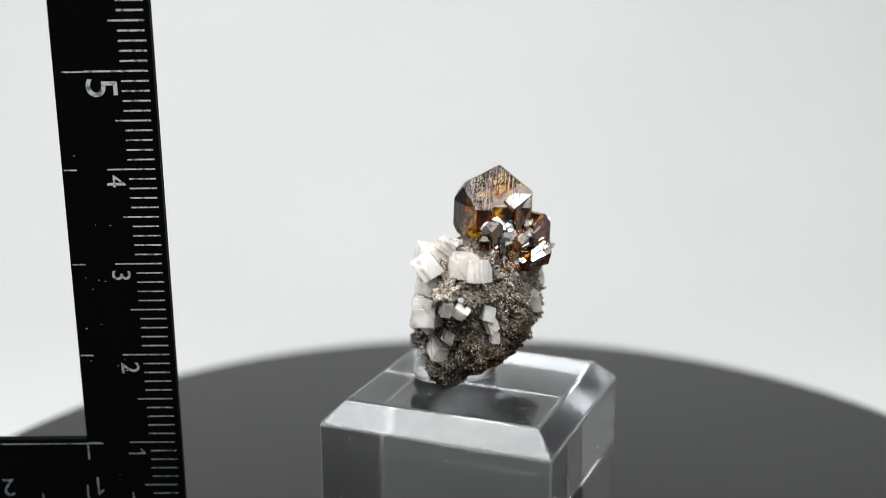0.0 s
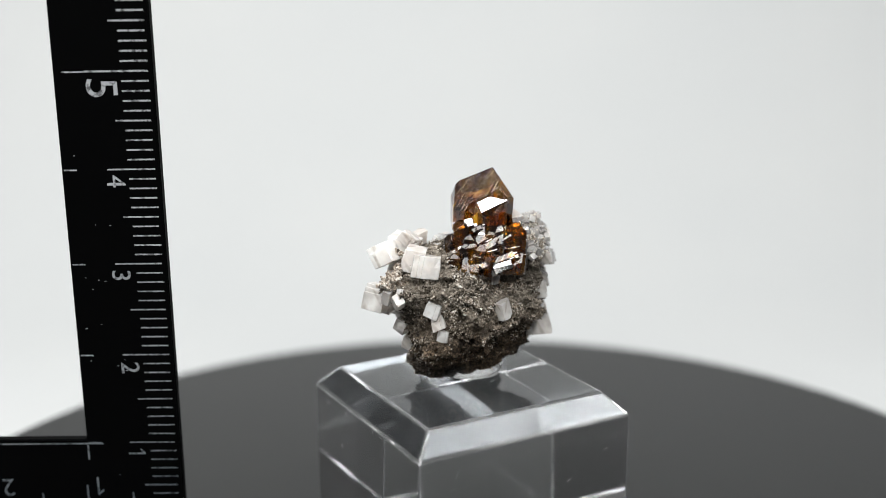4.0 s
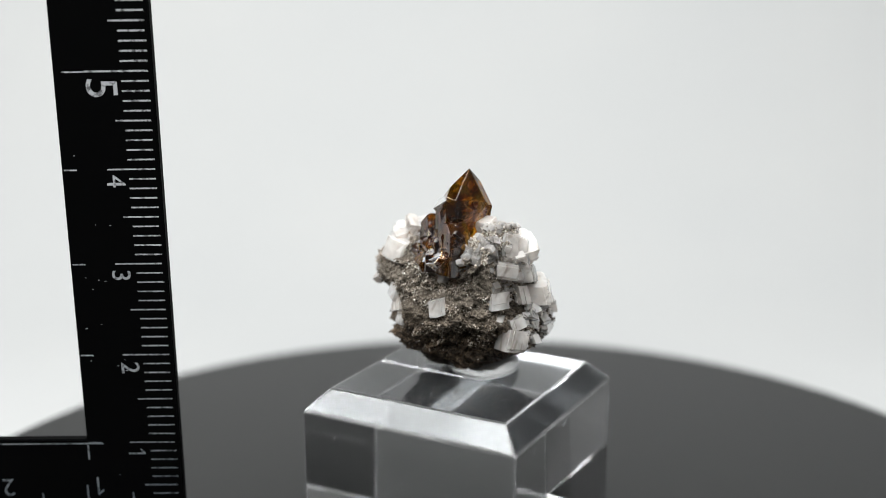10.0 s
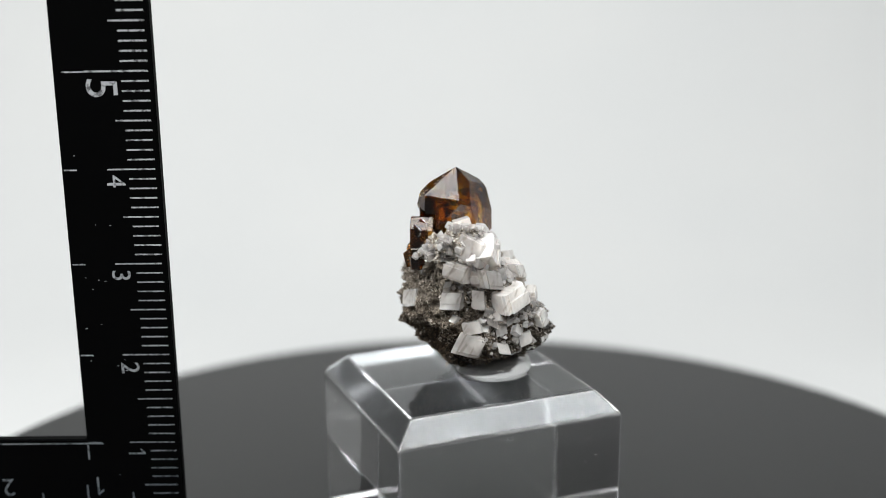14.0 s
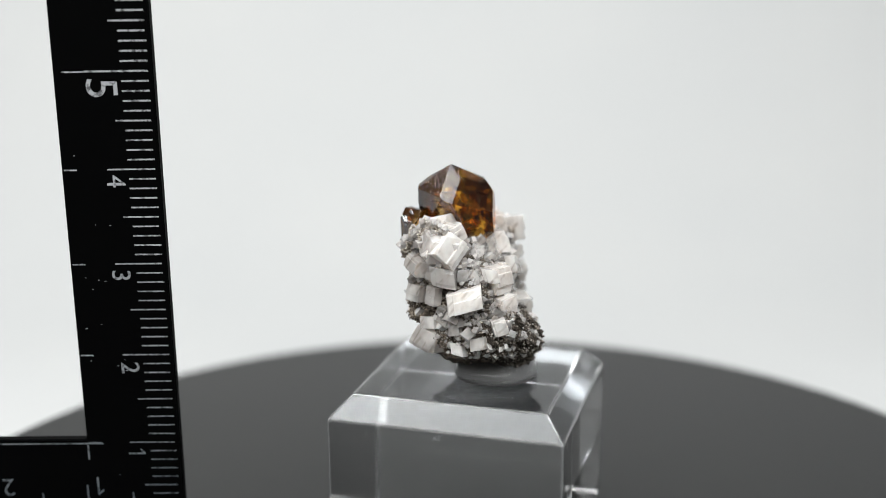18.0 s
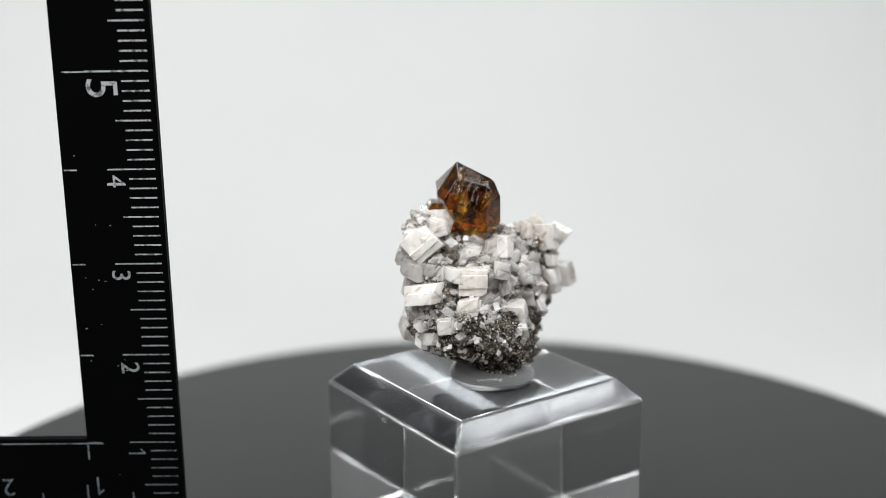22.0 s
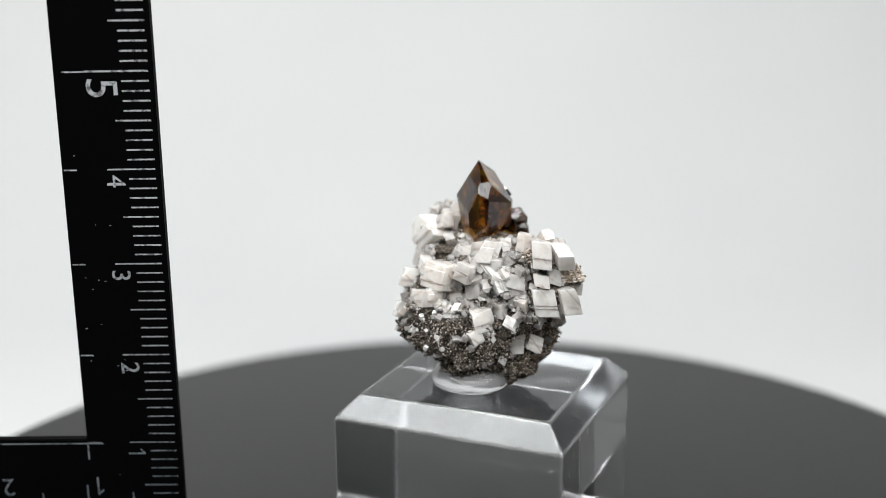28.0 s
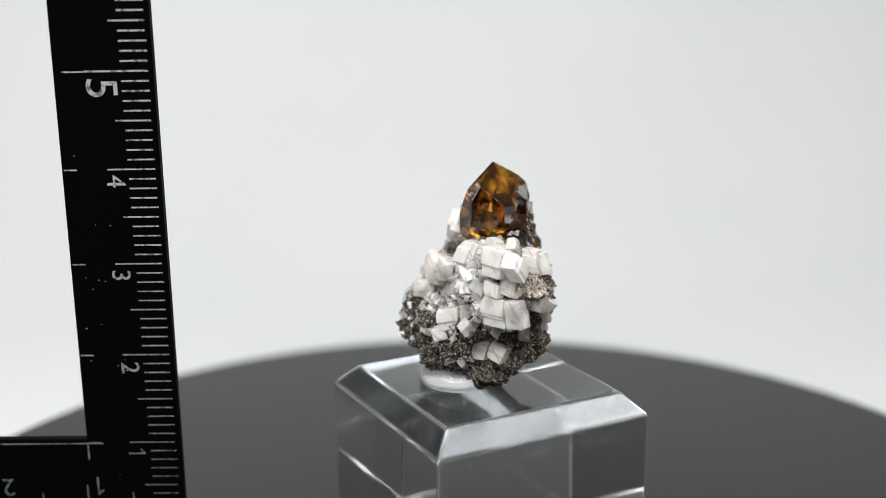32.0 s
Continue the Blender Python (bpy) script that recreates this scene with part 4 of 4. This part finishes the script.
def build_ambers(root):
    tx, ty, tz = 0.242, -0.033, 2.24
    top = lambda az, slope, out=0.0: (az, 90 - slope, about(az, tx, ty, out), tz)
    planes = [top(-97, 48), top(168, 27), top(120, 48), top(82, 58), top(42, 55), top(10, 40),
              (181, 34, 0.10, 2.086), (165, 3, 0.178, 1.8), (112, 20, 0.02, 2.05), (106, -2, 0.112, 1.75), (60, -25, 0.31, 1.89), (36, -4, 0.385, 1.93),
              (-10, 0, 0.585, 1.95), (-80, 24, 0.335, 1.95), (-82, -10, 0.365, 1.85), (-133, 15, 0.228, 1.96), (-136, 0, 0.247, 1.85),
              (-150, -42, 0.238, 1.63), (-85, -38, 0.37, 1.74), (-20, -22, 0.56, 1.76), (115, -40, 0.13, 1.56)]
    gem(root, planes, 1.38, tz - 0.004, GARNET, "large transparent amber-brown crystal with a pointed top")
    # a broad ledge grown on the large crystal's flank
    growth_step(root, 0.425, -0.277, 1.955, 0.28, 0.135, 0.09, GARNET)
    rng = random.Random(31)
    # blocks of the lower cluster, upright and parallel with the large crystal
    block = lambda x, y, z, planes, low, high, mat: gem(root, planes, low, high, mat, "", Matrix.Translation((x, y, z)), 0.003)
    block(0.60, -0.12, 1.50, [(38, -3, 0.095, 0.1), (128, 0, 0.10, 0), (-52, 0, 0.125, 0), (218, 0, 0.13, 0), (42, 35, 0.09, 0.17), (218, 40, 0.10, 0.2)], -0.2, 0.27, AMBER)
    block(0.17, -0.43, 1.60, [(38, 0, 0.07, 0), (128, 0, 0.08, 0), (-52, 0, 0.075, 0), (-142, -6, 0.075, 0), (42, 40, 0.03, 0.14), (-97, 42, 0.045, 0.13), (168, 40, 0.06, 0.13)], -0.2, 0.155, AMBER)
    block(0.30, -0.47, 1.33, [(-60, 38, 0.085, 0.0), (-70, -30, 0.10, -0.03), (30, 0, 0.10, 0), (-150, 0, 0.07, 0), (120, 0, 0.15, 0), (40, 40, 0.08, 0.08)], -0.12, 0.13, AMBER)
    block(0.46, -0.26, 1.50, [(38, 0, 0.15, 0), (-142, 0, 0.16, 0), (-52, -8, 0.10, 0), (128, 0, 0.12, 0), (-80, 33, 0.05, 0.12)], -0.2, 0.22, AMBER)
    block(0.26, -0.34, 1.46, [(38, 0, 0.14, 0), (-142, 0, 0.13, 0), (-52, -8, 0.10, 0), (128, 0, 0.14, 0), (-80, 33, 0.06, 0.12)], -0.16, 0.24, AMBER)
    block(0.65, -0.20, 1.36, [(38, -10, 0.06, 0), (-52, -12, 0.10, 0), (128, 0, 0.12, 0), (218, 0, 0.12, 0), (-80, 40, 0.04, 0.06)], -0.10, 0.12, AMBER)
    # the prism under the broad ledge and its twin, a deep notch between them
    block(0.44, -0.235, 1.80, [(-52, 0, 0.064, 0), (38, 0, 0.10, 0), (-142, 0, 0.11, 0), (128, 0, 0.1, 0), (-80, 40, 0.05, 0.13)], -0.16, 0.16, GARNET)
    block(0.10, -0.29, 1.78, [(-97, 0, 0.085, 0), (-7, 0, 0.075, 0), (173, 0, 0.085, 0), (83, 0, 0.1, 0), (-97, 42, 0.05, 0.10)], -0.16, 0.14, GARNET)
    # the flight of bright-treaded steps
    for x, y, z, run, tread in ((0.17, -0.41, 1.72, 0.20, 0.09), (0.30, -0.36, 1.68, 0.10, 0.045), (0.36, -0.34, 1.645, 0.09, 0.04), (0.46, -0.31, 1.62, 0.18, 0.055),
                                (0.445, -0.35, 1.54, 0.17, 0.035), (0.44, -0.39, 1.48, 0.22, 0.03), (0.56, -0.37, 1.41, 0.34, 0.055), (0.605, -0.355, 1.385, 0.18, 0.09),
                                (0.61, -0.155, 1.735, 0.12, 0.045), (0.68, -0.14, 1.69, 0.15, 0.035), (0.675, -0.165, 1.655, 0.12, 0.045), (0.54, -0.25, 1.65, 0.08, 0.035), (0.22, -0.49, 1.52, 0.10, 0.04)):
        growth_step(root, x, y, z, run, tread, 0.09, rng.choice((GARNET, AMBER)))
    # upright blocks that break up the flight
    for _ in range(22):
        p, q = rng.uniform(-0.32, 0.36), rng.uniform(-0.20, 0.22)
        at = Vector((0.385, -0.36, 1.50)) + Vector((0.77, 0.57, 0.28)) * p + Vector((0.48, -0.22, -0.85)) * q
        if 1.30 < at.z < 1.70:
            w = rng.uniform(0.03, 0.065)
            small_gem(root, rng, at.x, at.y, at.z, w, w * rng.uniform(1.2, 2.2), rng.choice((38, -52, -52, -142, -97)) + rng.gauss(0, 5), rng.uniform(46, 60), rng.choice((GARNET, AMBER)), 0.1)
    # and the many small ones between them
    for _ in range(64):
        p, q = rng.uniform(-0.30, 0.34), rng.uniform(-0.24, 0.20)
        at = Vector((0.40, -0.385, 1.53)) + Vector((0.77, 0.57, 0.28)) * p + Vector((0.48, -0.22, -0.85)) * q
        if at.z > 1.74 or at.z < 1.30 or (q > 0.1 and p < -0.2):
            continue
        growth_step(root, at.x, at.y, at.z, rng.uniform(0.03, 0.11), rng.uniform(0.015, 0.04), rng.uniform(0.05, 0.09), rng.choice((GARNET, AMBER)), rng.uniform(-0.004, 0.035))
    # low prisms on the far side of the cluster
    for x, y, z, w, tall, az in ((0.10, -0.40, 1.46, 0.07, 0.16, -142), (0.02, -0.30, 1.44, 0.06, 0.12, -142), (0.68, -0.15, 1.38, 0.06, 0.12, 38), (0.58, -0.02, 1.40, 0.06, 0.14, 38)):
        small_gem(root, rng, x, y, z, w, tall, az, 52, None, 0.06)
    # sheets added inside the large crystal to give it golden glints
    verts, faces = [], []

    def inside(r):
        return Vector((0.16 + r.uniform(-0.24, 0.24), -0.12 + r.uniform(-0.12, 0.1), 1.76 + r.uniform(-0.24, 0.16))), Vector((r.gauss(0, 1), r.gauss(0, 1), r.gauss(0, 0.4))).normalized()

    slivers(26, rng, inside, verts, faces, 0.03, 0.10, 0.004, (0.15, 0.5))
    me = bpy.data.meshes.new("inner_glint")
    me.from_pydata(verts, [], faces)
    me.materials.append(GLINT)
    ob = new("inner_glint", me)
    ob.parent = root
    tagged(ob, "brown to golden sheets added inside the amber crystal as glints", kind="stuff")


def build_specimen():
    root = tagged(new("mineral_specimen"), "mineral specimen of amber crystals and white calcite on dark rock", "mineral")
    build_rock(root)
    build_ambers(root)
    build_calcites(root)
    build_stuff(root)
    build_small_calcites(root)
    return root


build_tent()
platter = build_turntable()
block = build_block()
putty = build_putty()
ruler = build_ruler()
specimen = build_specimen()


def motions():
    """Everything on the turntable goes round with it at one even rate."""
    rows = [(0.5 * k, pose(0, 0, 0, 0, 0, SPIN * 0.5 * k)) for k in range(int(SECONDS * 2) + 1)]
    for thing in (platter, block, putty, specimen):
        walk(thing, rows)


motions()
